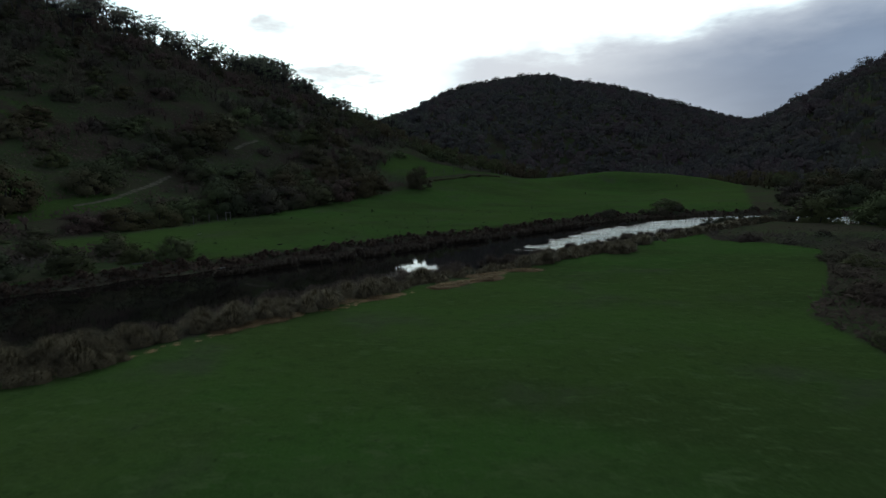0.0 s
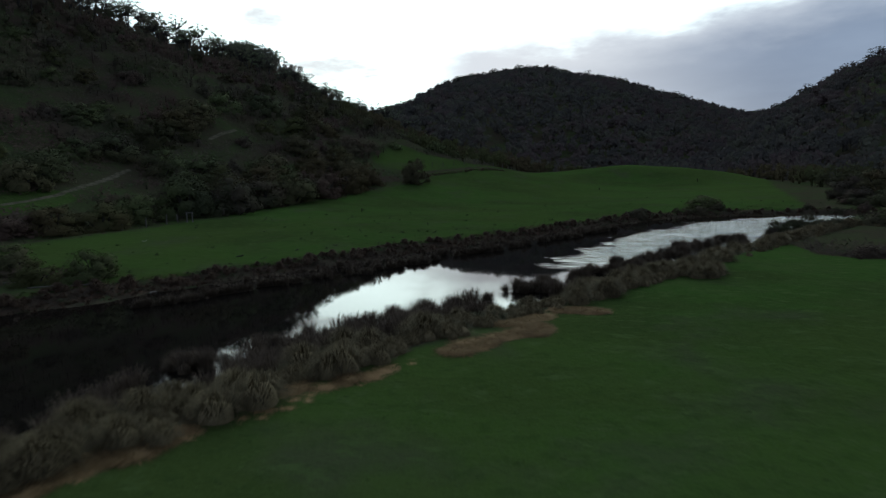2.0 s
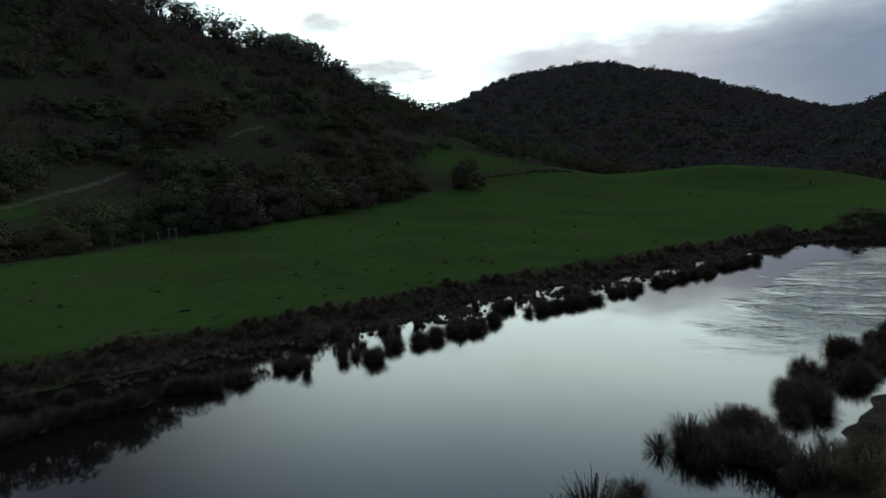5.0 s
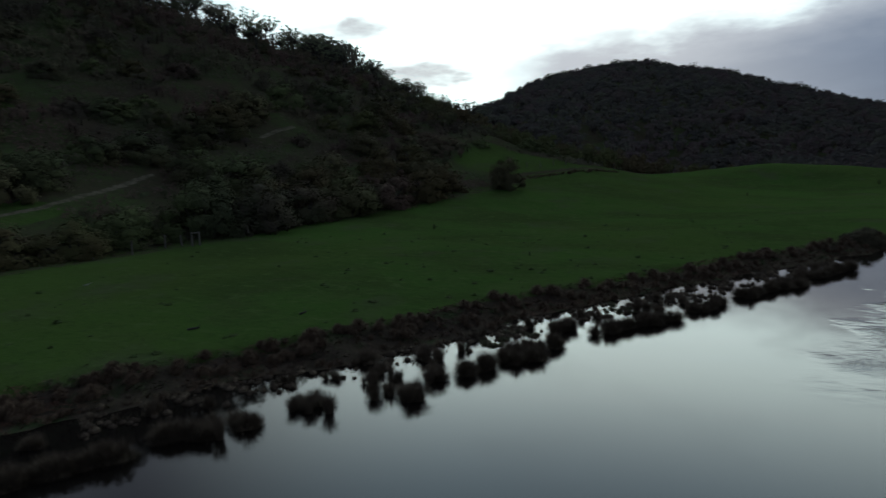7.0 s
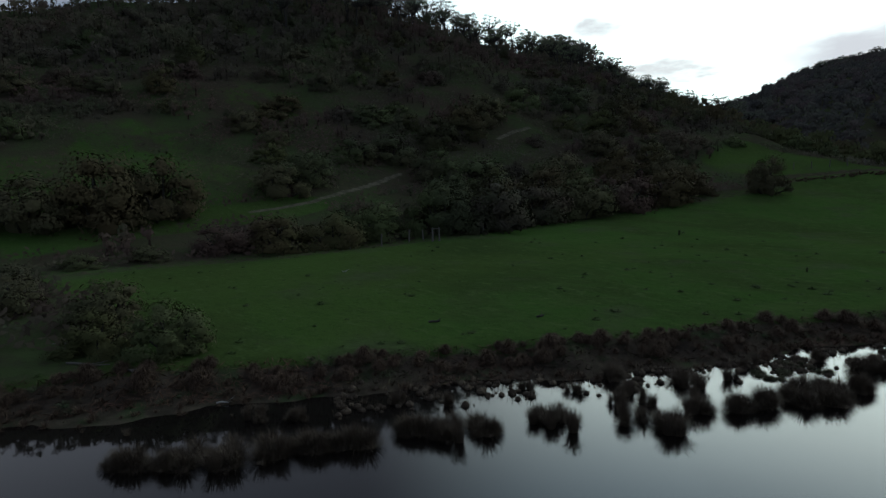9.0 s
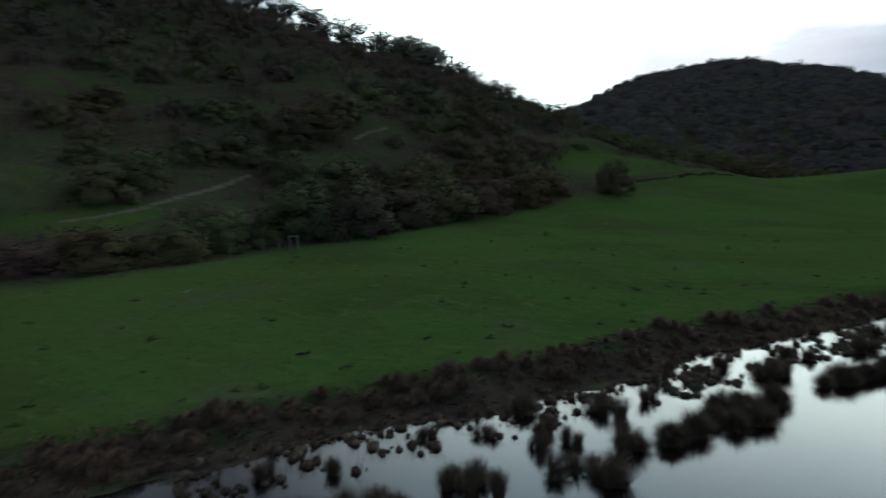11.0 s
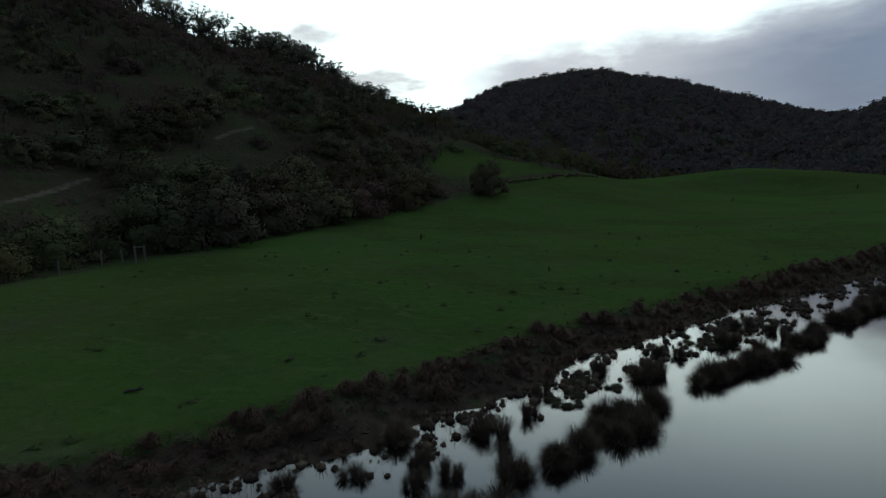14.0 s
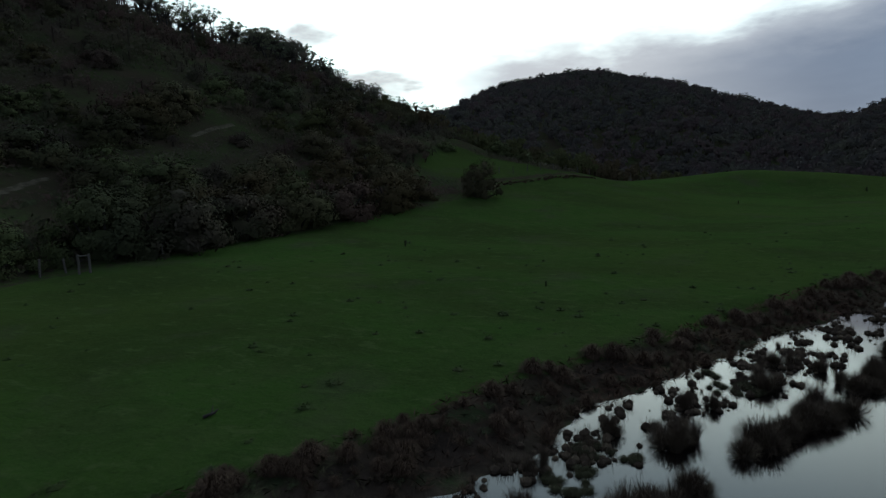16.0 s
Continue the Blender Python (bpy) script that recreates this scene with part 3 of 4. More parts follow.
def shrub_kind(seed, material, leaves, flat):
    """A shrub about 1 m in radius and 1.5 m high, its base at the origin: stems and a crown of uneven lobes."""
    rng = np.random.RandomState(seed)
    base = new("shrub", None)
    bits, lit, stems = [], [], []
    lobes = rng.randint(20, 27)
    middle = np.array([0, 0, 0.25 * flat])
    for k in range(lobes):
        an, up = math.tau * (k * 0.381966 + rng.uniform(-0.06, 0.06)), (k + rng.uniform(0.0, 1.0)) / lobes
        rr = 0.80 * math.sqrt(max(0.0, 1 - up ** 2)) * rng.uniform(0.6, 1.2)
        r = rng.uniform(0.15, 0.36)
        c = np.array([rr * math.cos(an), rr * math.sin(an), 0.08 + 1.0 * up * flat * rng.uniform(0.7, 1.2)])
        core = CORE_V * r * np.array([1, 1, 0.85]) * (0.46 + 0.10 * rng.normal(0, 1, (len(CORE_V), 1)).clip(-1.5, 1.5)) + c
        core[:, 2] = core[:, 2].clip(-0.12, None)
        bits.append((core, CORE_F))
        lit.append(core - middle)
        m = leaves // lobes
        d = rng.normal(0, 1, (m, 3))
        d[:, 2] = np.abs(d[:, 2]) * 1.1 - 0.45
        d /= np.linalg.norm(d, axis=1)[:, None]
        p = c + d * r * np.array([1, 1, 0.9]) * rng.uniform(0.55, 1.30, (m, 1))
        p[:, 2] = p[:, 2].clip(-0.05, None)
        bits.append(leaf_quads(p, 0.6 * d + 0.8 * (p - middle), 0.036, rng, 0.28))
        lit.append(np.repeat(0.7 * (p - middle) + 0.45 * d + rng.normal(0, 0.16, p.shape), 4, axis=0))
        if k % 2 == 0:
            stems.append(tube([(0.08 * math.cos(an), 0.08 * math.sin(an), -0.15), c * (0.5, 0.5, 0.45), c], [0.045, 0.03, 0.012], 5))
    heart = ICO_V * np.array([0.36, 0.36, 0.30 * flat]) + (0, 0, 0.30 * flat)
    bits.append((heart, ICO_F))
    lit = np.concatenate(lit + [heart - middle]) + (0, 0, 0.12)
    part("crown", mesh_of("crown", *joined(bits), material, normals=lit / np.linalg.norm(lit, axis=1)[:, None]), base)
    part("stem", mesh_of("stem", *joined(stems), BARK), base, "several grey woody stems")
    return base


def tree_kind(seed, leaves=1250):
    """A gum about 1 m high (scaled when placed): bare slender trunk, forked limbs, small umbrella clumps with sky between."""
    rng = np.random.RandomState(seed)
    base = new("gum_tree", None)
    lean = rng.normal(0, 0.06, 2)
    fork = np.array([lean[0], lean[1], rng.uniform(0.42, 0.56)])
    bits, wood = [], [tube([(0, 0, -0.06), fork * (0.3, 0.3, 0.5), fork], [0.020, 0.016, 0.013], 7)]
    if rng.uniform() < 0.5:
        wood.append(tube([(0.01, 0.01, -0.05), (-lean[0] + 0.03, 0.05, 0.3), (-lean[0] + 0.05, 0.12, 0.62)], [0.014, 0.011, 0.006], 6))
    clumps = rng.randint(20, 27)
    for k in range(clumps):
        an = math.tau * (k * 0.381966 + rng.uniform(-0.1, 0.1))
        rr = 0.30 * math.sqrt((k + 0.5) / clumps) * rng.uniform(0.75, 1.15)
        c = np.array([fork[0] + rr * math.cos(an), fork[1] + rr * math.sin(an), rng.uniform(0.74, 0.98) - 0.75 * rr * rng.uniform(0.4, 1.1)])
        mid = fork * 0.45 + c * 0.55 + np.array([0, 0, -0.03])
        wood.append(tube([fork, mid, c + (0, 0, 0.01)], [0.009, 0.006, 0.002], 5))
        m = leaves // clumps
        d = rng.normal(0, 1, (m, 3))
        d /= np.linalg.norm(d, axis=1)[:, None]
        p = c + d * np.array([1, 1, 0.55]) * rng.uniform(0.035, 0.085) * rng.uniform(0.3, 1.25, (m, 1))
        bits.append(leaf_quads(p, d * (1, 1, 0.3) + (0, 0, 0.2), 0.0135, rng))
    part("crown", mesh_of("crown", *joined(bits), LEAF_GUM), base)
    part("trunk", mesh_of("trunk", *joined(wood), BARK), base, "slender pale grey forked trunk")
    return base


def clump_mesh(seed, material, blades, height, spread, arch, width, droop=0.75):
    """A tuft of arching, tapering blades round a dense heart."""
    rng = np.random.RandomState(seed)
    an = rng.uniform(0, math.tau, blades)
    out = np.stack([np.cos(an), np.sin(an), 0 * an], 1)
    r0 = spread * 0.5 * np.sqrt(rng.uniform(0, 1, (blades, 1)))
    h = height * rng.uniform(0.5, 1.1, (blades, 1))
    lean = spread * rng.uniform(0.15, 1.0, (blades, 1)) * arch
    side = np.stack([-np.sin(an), np.cos(an), 0 * an], 1) * width * rng.uniform(0.6, 1.4, (blades, 1))
    up = np.array([0, 0, 1.0])
    p0 = out * r0 * 0.8 + up * -0.06
    p1 = out * (r0 + lean * 0.25) + up * h * 0.6
    p2 = out * (r0 + lean * 0.6) + up * h * 0.92
    p3 = out * (r0 + lean) + up * h * rng.uniform(droop - 0.2, droop + 0.2, (blades, 1))
    v = np.stack([p0 - side, p0 + side, p1 + side * 0.9, p1 - side * 0.9, p2 + side * 0.6, p2 - side * 0.6, p3], 1).reshape(-1, 3)
    k = np.arange(blades)[:, None] * 7
    faces = [tuple(q) for q in np.concatenate([k, k + 1, k + 2, k + 3], 1)] + [tuple(q) for q in np.concatenate([k + 3, k + 2, k + 4, k + 5], 1)]
    faces += [tuple(q) for q in np.concatenate([k + 5, k + 4, k + 6], 1)]
    heart = CORE_V * np.array([spread * 0.40, spread * 0.40, height * 0.45]) * (1 + 0.16 * rng.normal(0, 1, (len(CORE_V), 1)).clip(-1.6, 1.6)) + (0, 0, 0.02)
    v, f = joined([(v, faces), (heart, CORE_F)])
    return mesh_of("clump", v, f, material)


def dome_mesh(seed, material, blades, radius, height, reach, width, lift=(-0.28, 0.12), core=0.70):
    """A rounded tussock: a dense mound with blades that rise from it and hang over."""
    rng = np.random.RandomState(seed)
    n = rng.normal(0, 1, (blades, 3))
    n[:, 2] = np.abs(n[:, 2]) * 0.9 + 0.05
    n /= np.linalg.norm(n, axis=1)[:, None]
    flat = n * (1, 1, 0)
    flat /= np.linalg.norm(flat, axis=1)[:, None] + 1e-6
    across = np.cross(flat, (0, 0, 1.0)) * width * rng.uniform(0.6, 1.4, (blades, 1))
    box = np.array([radius, radius, height])
    p0 = n * box * min(0.62, core)
    p1 = n * box * rng.uniform(0.9, 1.08, (blades, 1)) + (0, 0, 0.10 * height)
    p2 = n * box + flat * radius * reach * rng.uniform(0.4, 1.0, (blades, 1)) + np.array([0, 0, 1.0]) * height * rng.uniform(*lift, (blades, 1))
    p2[:, 2] = p2[:, 2].clip(0.0, None)
    v = np.stack([p0 - across, p0 + across, p1 + across * 0.8, p1 - across * 0.8, p2], 1).reshape(-1, 3)
    k = np.arange(blades)[:, None] * 5
    faces = [tuple(q) for q in np.concatenate([k, k + 1, k + 2, k + 3], 1)] + [tuple(q) for q in np.concatenate([k + 3, k + 2, k + 4], 1)]
    hv, hf = (ICO_V, ICO_F) if blades > 100 else (CORE_V, CORE_F)
    heart = hv * box * (core + 0.06 * rng.normal(0, 1, (len(hv), 1)).clip(-1.6, 1.6))
    heart[:, 2] = heart[:, 2].clip(-0.15, None)
    v, f = joined([(v, faces), (heart, hf)])
    return mesh_of("tussock", v, f, material, smooth=True)


def ground_at(x, y):
    return float(ground_z(np.array([x]), np.array([y]))[0])


def stand(x, y, size, high, rng, sink=0.0, level=None):
    z = ground_at(x, y) if level is None else level
    return pose(x, y, z - sink, rng.uniform(-4, 4), rng.uniform(-4, 4), rng.uniform(0, 360)) @ Matrix.Diagonal((size, size, high, 1))


rng = np.random.RandomState(11)

# Shrubs: (x, y, width, height) of those that stand out.
SHRUBS_DARK = [shrub_kind(k, LEAF_DARK if k < 4 else LEAF_OLIVE, 6000, 1.0) for k in (1, 2, 3, 4, 8)]
SHRUBS_BROWN = [shrub_kind(k, LEAF_BROWN, 5200, 0.85) for k in (5, 6, 7)]
LONE = [(-20.9, 86.0, 6.8, 5.8)]
HEDGE = [(-28.6, 80, 6.0, 5.2), (-28.6, 73.0, 7.4, 6.2), (-32, 66, 8.6, 6.6), (-34, 59.5, 8.0, 6.6), (-35.6, 52.5, 8.4, 7.0), (-35.8, 45.5, 8.6, 7.6), (-39.6, 41.2, 7.6, 7.0),
         (-42.4, 33.8, 6.4, 4.6), (-42, 28.5, 6.8, 3.9), (-43.8, 23.8, 6.6, 4.0), (-46, 19.6, 5.4, 3.4), (-46.5, 13.5, 3.6, 1.6), (-47.5, 9.0, 3.4, 1.5), (-46, 4.0, 3.8, 1.7)]
SLOPE = [(-44, 46, 7.6, 5.8), (-43.6, 55, 8.6, 6.0), (-41, 63, 8.5, 6.0), (-55.6, 56, 8.0, 5.2), (-50, 60, 9.5, 5.6), (-44.4, 70, 9.4, 6.0), (-39, 79, 8.6, 5.6), (-38.6, 90, 8.0, 4.8), (-34, 84, 7.4, 5.2),
         (-58.5, 33, 7.2, 5.2), (-59, 37.5, 7.6, 5.8), (-57.5, 19, 9.0, 7.2), (-58.5, 13.5, 10.5, 8.4), (-60, 8, 8.4, 6.0), (-63, 19, 7.4, 4.6),
         (-82.7, 41.4, 6.2, 3.6), (-85, 47, 9.4, 3.4), (-88, 52, 9.0, 3.2), (-77, 62, 9.0, 4.0), (-63.5, 55, 9.8, 6.0), (-64, 48.5, 7.4, 4.6), (-64.6, 66, 9.3, 5.8), (-65.5, 73, 9.4, 6.0), (-66.5, 80, 10.0, 6.0),
         (-67.7, 94, 10.5, 6.5), (-63, 104, 10.5, 6.6), (-55, 109, 10.0, 6.4), (-52, 98, 9.0, 5.6), (-47, 88, 8.0, 5.0)]
RIGHT = [(52, 60, 7.0, 3.4), (57, 64, 7.0, 3.6), (63, 78, 7.0, 3.0), (70, 80, 8.0, 3.4), (42, 33, 8.0, 4.2), (47, 27, 8.0, 5.2), (50, 36, 8.0, 5.6), (56, 30, 8.5, 6.2), (51, 72, 7.0, 4.6), (58, 76, 9.0, 6.0), (66, 84, 10.0, 7.0), (74, 92, 11.0, 8.0), (63, 46, 9.0, 6.0), (72, 40, 9.5, 6.5), (29.5, 63, 6.0, 2.2), (39, 37, 4.5, 2.2), (50, 64, 6.0, 3.0)]
count = [0, 0]


def plant_shrub(x, y, w, h, label, group, brown=False):
    kinds = SHRUBS_BROWN if brown else SHRUBS_DARK
    first = kinds[count[brown] % len(kinds)]
    count[brown] += 1
    fall = max(abs(ground_at(x + w / 3, y) - ground_at(x - w / 3, y)), abs(ground_at(x, y + w / 3) - ground_at(x, y - w / 3)))
    m = stand(x, y, w / 2.2, (h + 0.55 * fall) / 1.42, rng, 0.12 + 0.55 * fall)
    ob = copy_thing(first, m)
    return tagged(ob, label, "shrub", group)


for x, y, w, h in LONE:
    count[0] = 2
    plant_shrub(x, y, w, h, "round dense dark green bush alone on the paddock edge", "lone bush")
for x, y, w, h in HEDGE:
    plant_shrub(x, y, w * 1.22, h * 0.86, "dark tangled shrub along the paddock fence line", "hedge shrubs", brown=rng.uniform() < 0.35)
for x, y, w, h in SLOPE:
    plant_shrub(x, y, w * 1.15, h * 0.86, "rounded dark green shrub on the grassy hillside", "hillside shrubs")
for x, y, w, h in RIGHT:
    plant_shrub(x, y, w, h, "dark leafy shrub on the river bend", "river bend shrubs", brown=rng.uniform() < 0.3)
for x, y, w, h in [(30.2, 32.8, 2.6, 2.2), (31.4, 34.8, 2.8, 2.3), (32.8, 36.6, 3.0, 2.4), (34.4, 38.2, 3.0, 2.4), (36.2, 39.4, 3.2, 2.4), (38.2, 40.2, 3.4, 2.5), (40.6, 40.7, 3.6, 2.6), (34.5, 36.0, 3.2, 1.5), (36, 38.6, 3.4, 1.8), (38, 36.5, 3.6, 1.9), (40, 37.5, 4.0, 2.1), (42, 36.0, 4.0, 2.2), (32, 33.0, 2.8, 1.2), (35.5, 33.0, 3.2, 1.5), (39, 33.4, 3.6, 1.8)]:
    plant_shrub(x, y, w, h, "low brown scrub on the inside of the river bend", "river bend shrubs", brown=True)
for k in range(16):
    x, y = river_place(rng.uniform(164, 186), -rng.uniform(9.6, 12.0))
    w = rng.uniform(1.6, 3.0)
    plant_shrub(x, y, w, w * rng.uniform(0.4, 0.6), "low brown scrub along the far bank of the bend", "river bend shrubs", brown=True)
# The scrub between them thickens uphill.
placed = [(x, y) for x, y, *_ in HEDGE + SLOPE]
tries = 0
while len(placed) < 205 and tries < 9000:
    tries += 1
    x, y = rng.uniform(-150, -20), rng.uniform(-25, 190)
    e = -float(beside(FOOT, np.array([x]), np.array([y]))[0][0])
    if e < 3 or e > 98 or (y > 94 and x > -34 and y < float(far_edge(x)) + 2):
        continue
    if min(math.hypot(x - cx, y - cy) / r for cx, cy, r in CLEARINGS) < 0.95:
        continue
    if min(abs(float(beside(p, np.array([x]), np.array([y]))[0][0])) for p in (TRACK_LOW, TRACK_HIGH, TERRACE)) < (5.5 if y < 56 else 3.6):
        continue
    if min(math.hypot(x - a, y - b) for a, b in placed) < 4.2:
        continue
    placed.append((x, y))
    w = rng.uniform(4.0, 7.5) + (1.5 if e > 55 else 0)
    brown = rng.uniform() < 0.42
    plant_shrub(x, y, w, w * rng.uniform(0.32, 0.55), "low brown bracken-like scrub on the hillside" if brown else "rounded dark green shrub on the grassy hillside", "hillside shrubs", brown)
# Low brown scrub at the edge of the near paddock.
for k in range(46):
    y = rng.uniform(-28, 17)
    x = float(corner_edge(y)) + 0.9 + 13 * rng.uniform(0, 1) ** 1.5
    w = rng.uniform(1.6, 3.4)
    plant_shrub(x, y, w, w * rng.uniform(0.32, 0.5), "low brown scrub at the paddock corner", "paddock corner scrub", rng.uniform() < 0.75)
# The bush that leans over the far bank.
for x, y, w, h in [(-20.8, 5.5, 4.2, 2.5), (-23.6, 3.4, 3.6, 1.9), (-25.4, -2.2, 4.6, 2.6), (-27.5, 5, 4.4, 2.5), (-29, -6, 5.0, 2.8), (-33, 2, 4.5, 2.4), (-38, -4, 5.5, 3.0), (-35, -14, 5.5, 3.2)]:
    plant_shrub(x, y, w, h, "dark leafy shrub on the muddy river bank", "river bank shrubs")

# Gums along the ridge.
GUMS = [tree_kind(k) for k in (21, 22, 23, 24, 25, 26)]
n_gum = 0
for k in range(6000):
    if n_gum >= 205:
        break
    x, y = rng.uniform(-175, -30), rng.uniform(30, 232)
    e = -float(beside(FOOT, np.array([x]), np.array([y]))[0][0])
    if not 84 < e < 116 or y < 70 or rng.uniform() > (1.0 if e > 98 else 0.3):
        continue
    hgt = rng.uniform(6.5, 10.8)
    ob = copy_thing(GUMS[n_gum % 6], stand(x, y, hgt * rng.uniform(1.0, 1.35), hgt, rng, 0.1))
    tagged(ob, "slender gum tree with flat leafy clumps on the ridge", "tree", "ridge gums")
    n_gum += 1
for k in range(36):
    x, y = rng.uniform(-96, -60), rng.uniform(172, 214)
    e = -float(beside(FOOT, np.array([x]), np.array([y]))[0][0])
    if 52 < e < 96:
        hgt = rng.uniform(5.0, 7.5)
        ob = copy_thing(GUMS[n_gum % 6], stand(x, y, hgt * 1.2, hgt, rng, 0.1))
        tagged(ob, "slender gum tree with flat leafy clumps on the ridge", "tree", "ridge gums")
        n_gum += 1
for x, y, hgt in [(-66, 204, 9.5), (-62, 207, 8.5), (-70, 200, 8.0), (-58, 205, 7.0)]:
    ob = copy_thing(GUMS[n_gum % 6], stand(x, y, hgt * 1.9, hgt, rng, 0.1))
    tagged(ob, "gum tree standing in the saddle between two hills", "tree", "ridge gums")
    n_gum += 1
for k in range(72):
    far_side = k < 50
    a = radians(rng.uniform(-17.5, 17) if far_side else rng.uniform(15.5, 33))
    q = rng.uniform(640, 700) if far_side else rng.uniform(425, 475)
    x, y = q * math.sin(a), q * math.cos(a)
    hgt = rng.uniform(9, 14) if far_side else rng.uniform(8, 12)
    ob = copy_thing(GUMS[k % 6], stand(x, y, hgt * rng.uniform(1.2, 1.9), hgt, rng, 0.3))
    tagged(ob, "umbrella-topped gum tree on the skyline of a forested hill", "tree", "skyline gums")
for kind in SHRUBS_DARK + SHRUBS_BROWN + GUMS:
    for o in (*kind.children_recursive, kind):
        bpy.data.objects.remove(o)


def sector(r, number, az, rad):
    """Random places between two bearings and two distances."""
    a = np.radians(r.uniform(*az, number))
    q = np.sqrt(r.uniform(rad[0] ** 2, rad[1] ** 2, number))
    return q * np.sin(a), q * np.cos(a), q


def far_spots(r):
    x, y, q = sector(r, 7400, (-30, 24), (225, 830))
    e = -beside(FOOT, x, y)[0]
    keep = (y > far_edge(x) + 1) & ((e < 0) | (q > 300))
    return x[keep], y[keep]


def edge_spots(r):
    x, y, q = sector(r, 1500, (-30, 34), (100, 240))
    keep = (y > far_edge(x) + 1) & (-beside(FOOT, x, y)[0] < 70)
    return x[keep], y[keep]


def side_spots(r):
    x, y, q = sector(r, 3400, (14, 75), (75, 490))
    keep = (beside(CENTRE, x, y)[0] > 16) & (q > 80) | (x > 70) & (y > 110)
    return x[keep], y[keep]


def ridge_spots(r):
    x, y = r.uniform(-190, -20, 9000), r.uniform(-30, 222, 9000)
    e = -beside(FOOT, x, y)[0]
    keep = (e > 56) & (e < 118) & (r.uniform(0, 1, 9000) < 0.12 + 0.88 * ease(e + 9 * wobble(x, y, 26, 17), 68, 90)) & ((e < 93) | (r.uniform(0, 1, 9000) < 0.55))
    return x[keep][:2300], y[keep][:2300]


def slope_spots(r):
    x, y = r.uniform(-150, -20, 6000), r.uniform(-25, 190, 6000)
    e = -beside(FOOT, x, y)[0]
    keep = (e > 4) & (e < 80) & ~((y > 94) & (x > -34)) & (wobble(x, y, 17.0, 44) + 0.5 * wobble(x, y, 6.0, 45) > 0.0)
    for cx, cy, q in CLEARINGS:
        keep &= np.hypot(x - cx, y - cy) > 0.95 * q
    for line in (TRACK_LOW, TRACK_HIGH, TERRACE):
        keep &= np.abs(beside(line, x, y)[0]) > 4.5
    return x[keep][:1500], y[keep][:1500]


def forest(name, label, seed, spots, spray, sprays, tall, material):
    """Woods as one mesh: for each tree a cloud of leaf sprays in two or three clumps, on a thin trunk."""
    r = np.random.RandomState(seed)
    x, y = spots(r)
    z = ground_z(x, y)
    n = len(x)
    h = tall * r.uniform(0.65, 1.2, n)
    pts, nrm = [], []
    for c in range(3):
        an, off = r.uniform(0, math.tau, n), h * r.uniform(0.0, 0.28, n)
        cx, cy, cz = x + off * np.cos(an), y + off * np.sin(an), z + h * r.uniform(0.18, 0.86, n)
        for k in range(sprays // 3):
            d = r.normal(0, 1, (n, 3))
            d /= np.linalg.norm(d, axis=1)[:, None]
            s = (h * 0.26)[:, None] * r.uniform(0.4, 1.1, (n, 1))
            pts.append(np.stack([cx, cy, cz], 1) + d * s * np.array([1, 1, 0.7]))
            nrm.append(d * (1, 1, 0.25) + (0, 0, 0.1))
    # Sprays hang on the open, valley side of the trees, their faces up and outward.
    open_side = np.tile(np.stack([-x, -y, 0.6 * np.hypot(x, y)], 1) / np.hypot(x, y)[:, None], (len(pts), 1))
    face = np.concatenate(nrm)
    face *= np.where((face * open_side).sum(1) < 0, -1.0, 1.0)[:, None]
    v, f = leaf_quads(np.concatenate(pts), face + 0.25 * open_side, spray, r, 0.2)
    lit = face * 0.28 + 0.35 * open_side + (0, 0, 0.35) + r.normal(0, 0.08, face.shape)
    soft = np.repeat(lit / np.linalg.norm(lit, axis=1)[:, None], 4, axis=0)
    # Thin trunks: a narrow three-sided stem for each tree.
    base = np.stack([x, y, z - 0.5], 1)
    ring = [np.array([math.cos(t), math.sin(t), 0]) * 0.22 for t in (0.3, 2.4, 4.5)]
    top = base + np.stack([0 * h, 0 * h, h * 0.8], 1)
    tv = np.stack([*(base + c for c in ring), *(top + 0.3 * c for c in ring)], 1).reshape(-1, 3)
    k = np.arange(n)[:, None] * 6 + len(v)
    tf = np.concatenate([np.concatenate([k + i, k + (i + 1) % 3, k + 3 + (i + 1) % 3, k + 3 + i], 1) for i in range(3)])
    me = mesh_of(name, np.concatenate([v, tv]), np.concatenate([f, tf]), material, normals=np.concatenate([soft, np.tile((0.0, -1.0, 0.1), (len(tv), 1))]))
    return tagged(new(name, me), label, "forest", kind="stuff")


forest("far_forest", "dark dense gum forest covering the far hill", 31, far_spots, 1.0, 51, 9.0, LEAF_HAZED)
forest("paddock_woods", "low dark scrubby trees along the far edge of the paddock", 33, edge_spots, 0.45, 57, 4.2, LEAF_OLIVE)
forest("side_forest", "dark gum forest on the steep hill across the river", 32, side_spots, 0.7, 57, 7.5, LEAF_HAZED)
forest("hillside_scrub", "thick dark waist-high scrub between the hillside shrubs", 35, slope_spots, 0.22, 54, 2.1, LEAF_BROWN)
forest("ridge_woods", "dark scrubby woods under the gums along the ridge", 34, ridge_spots, 0.32, 60, 3.8, LEAF_BROWN)

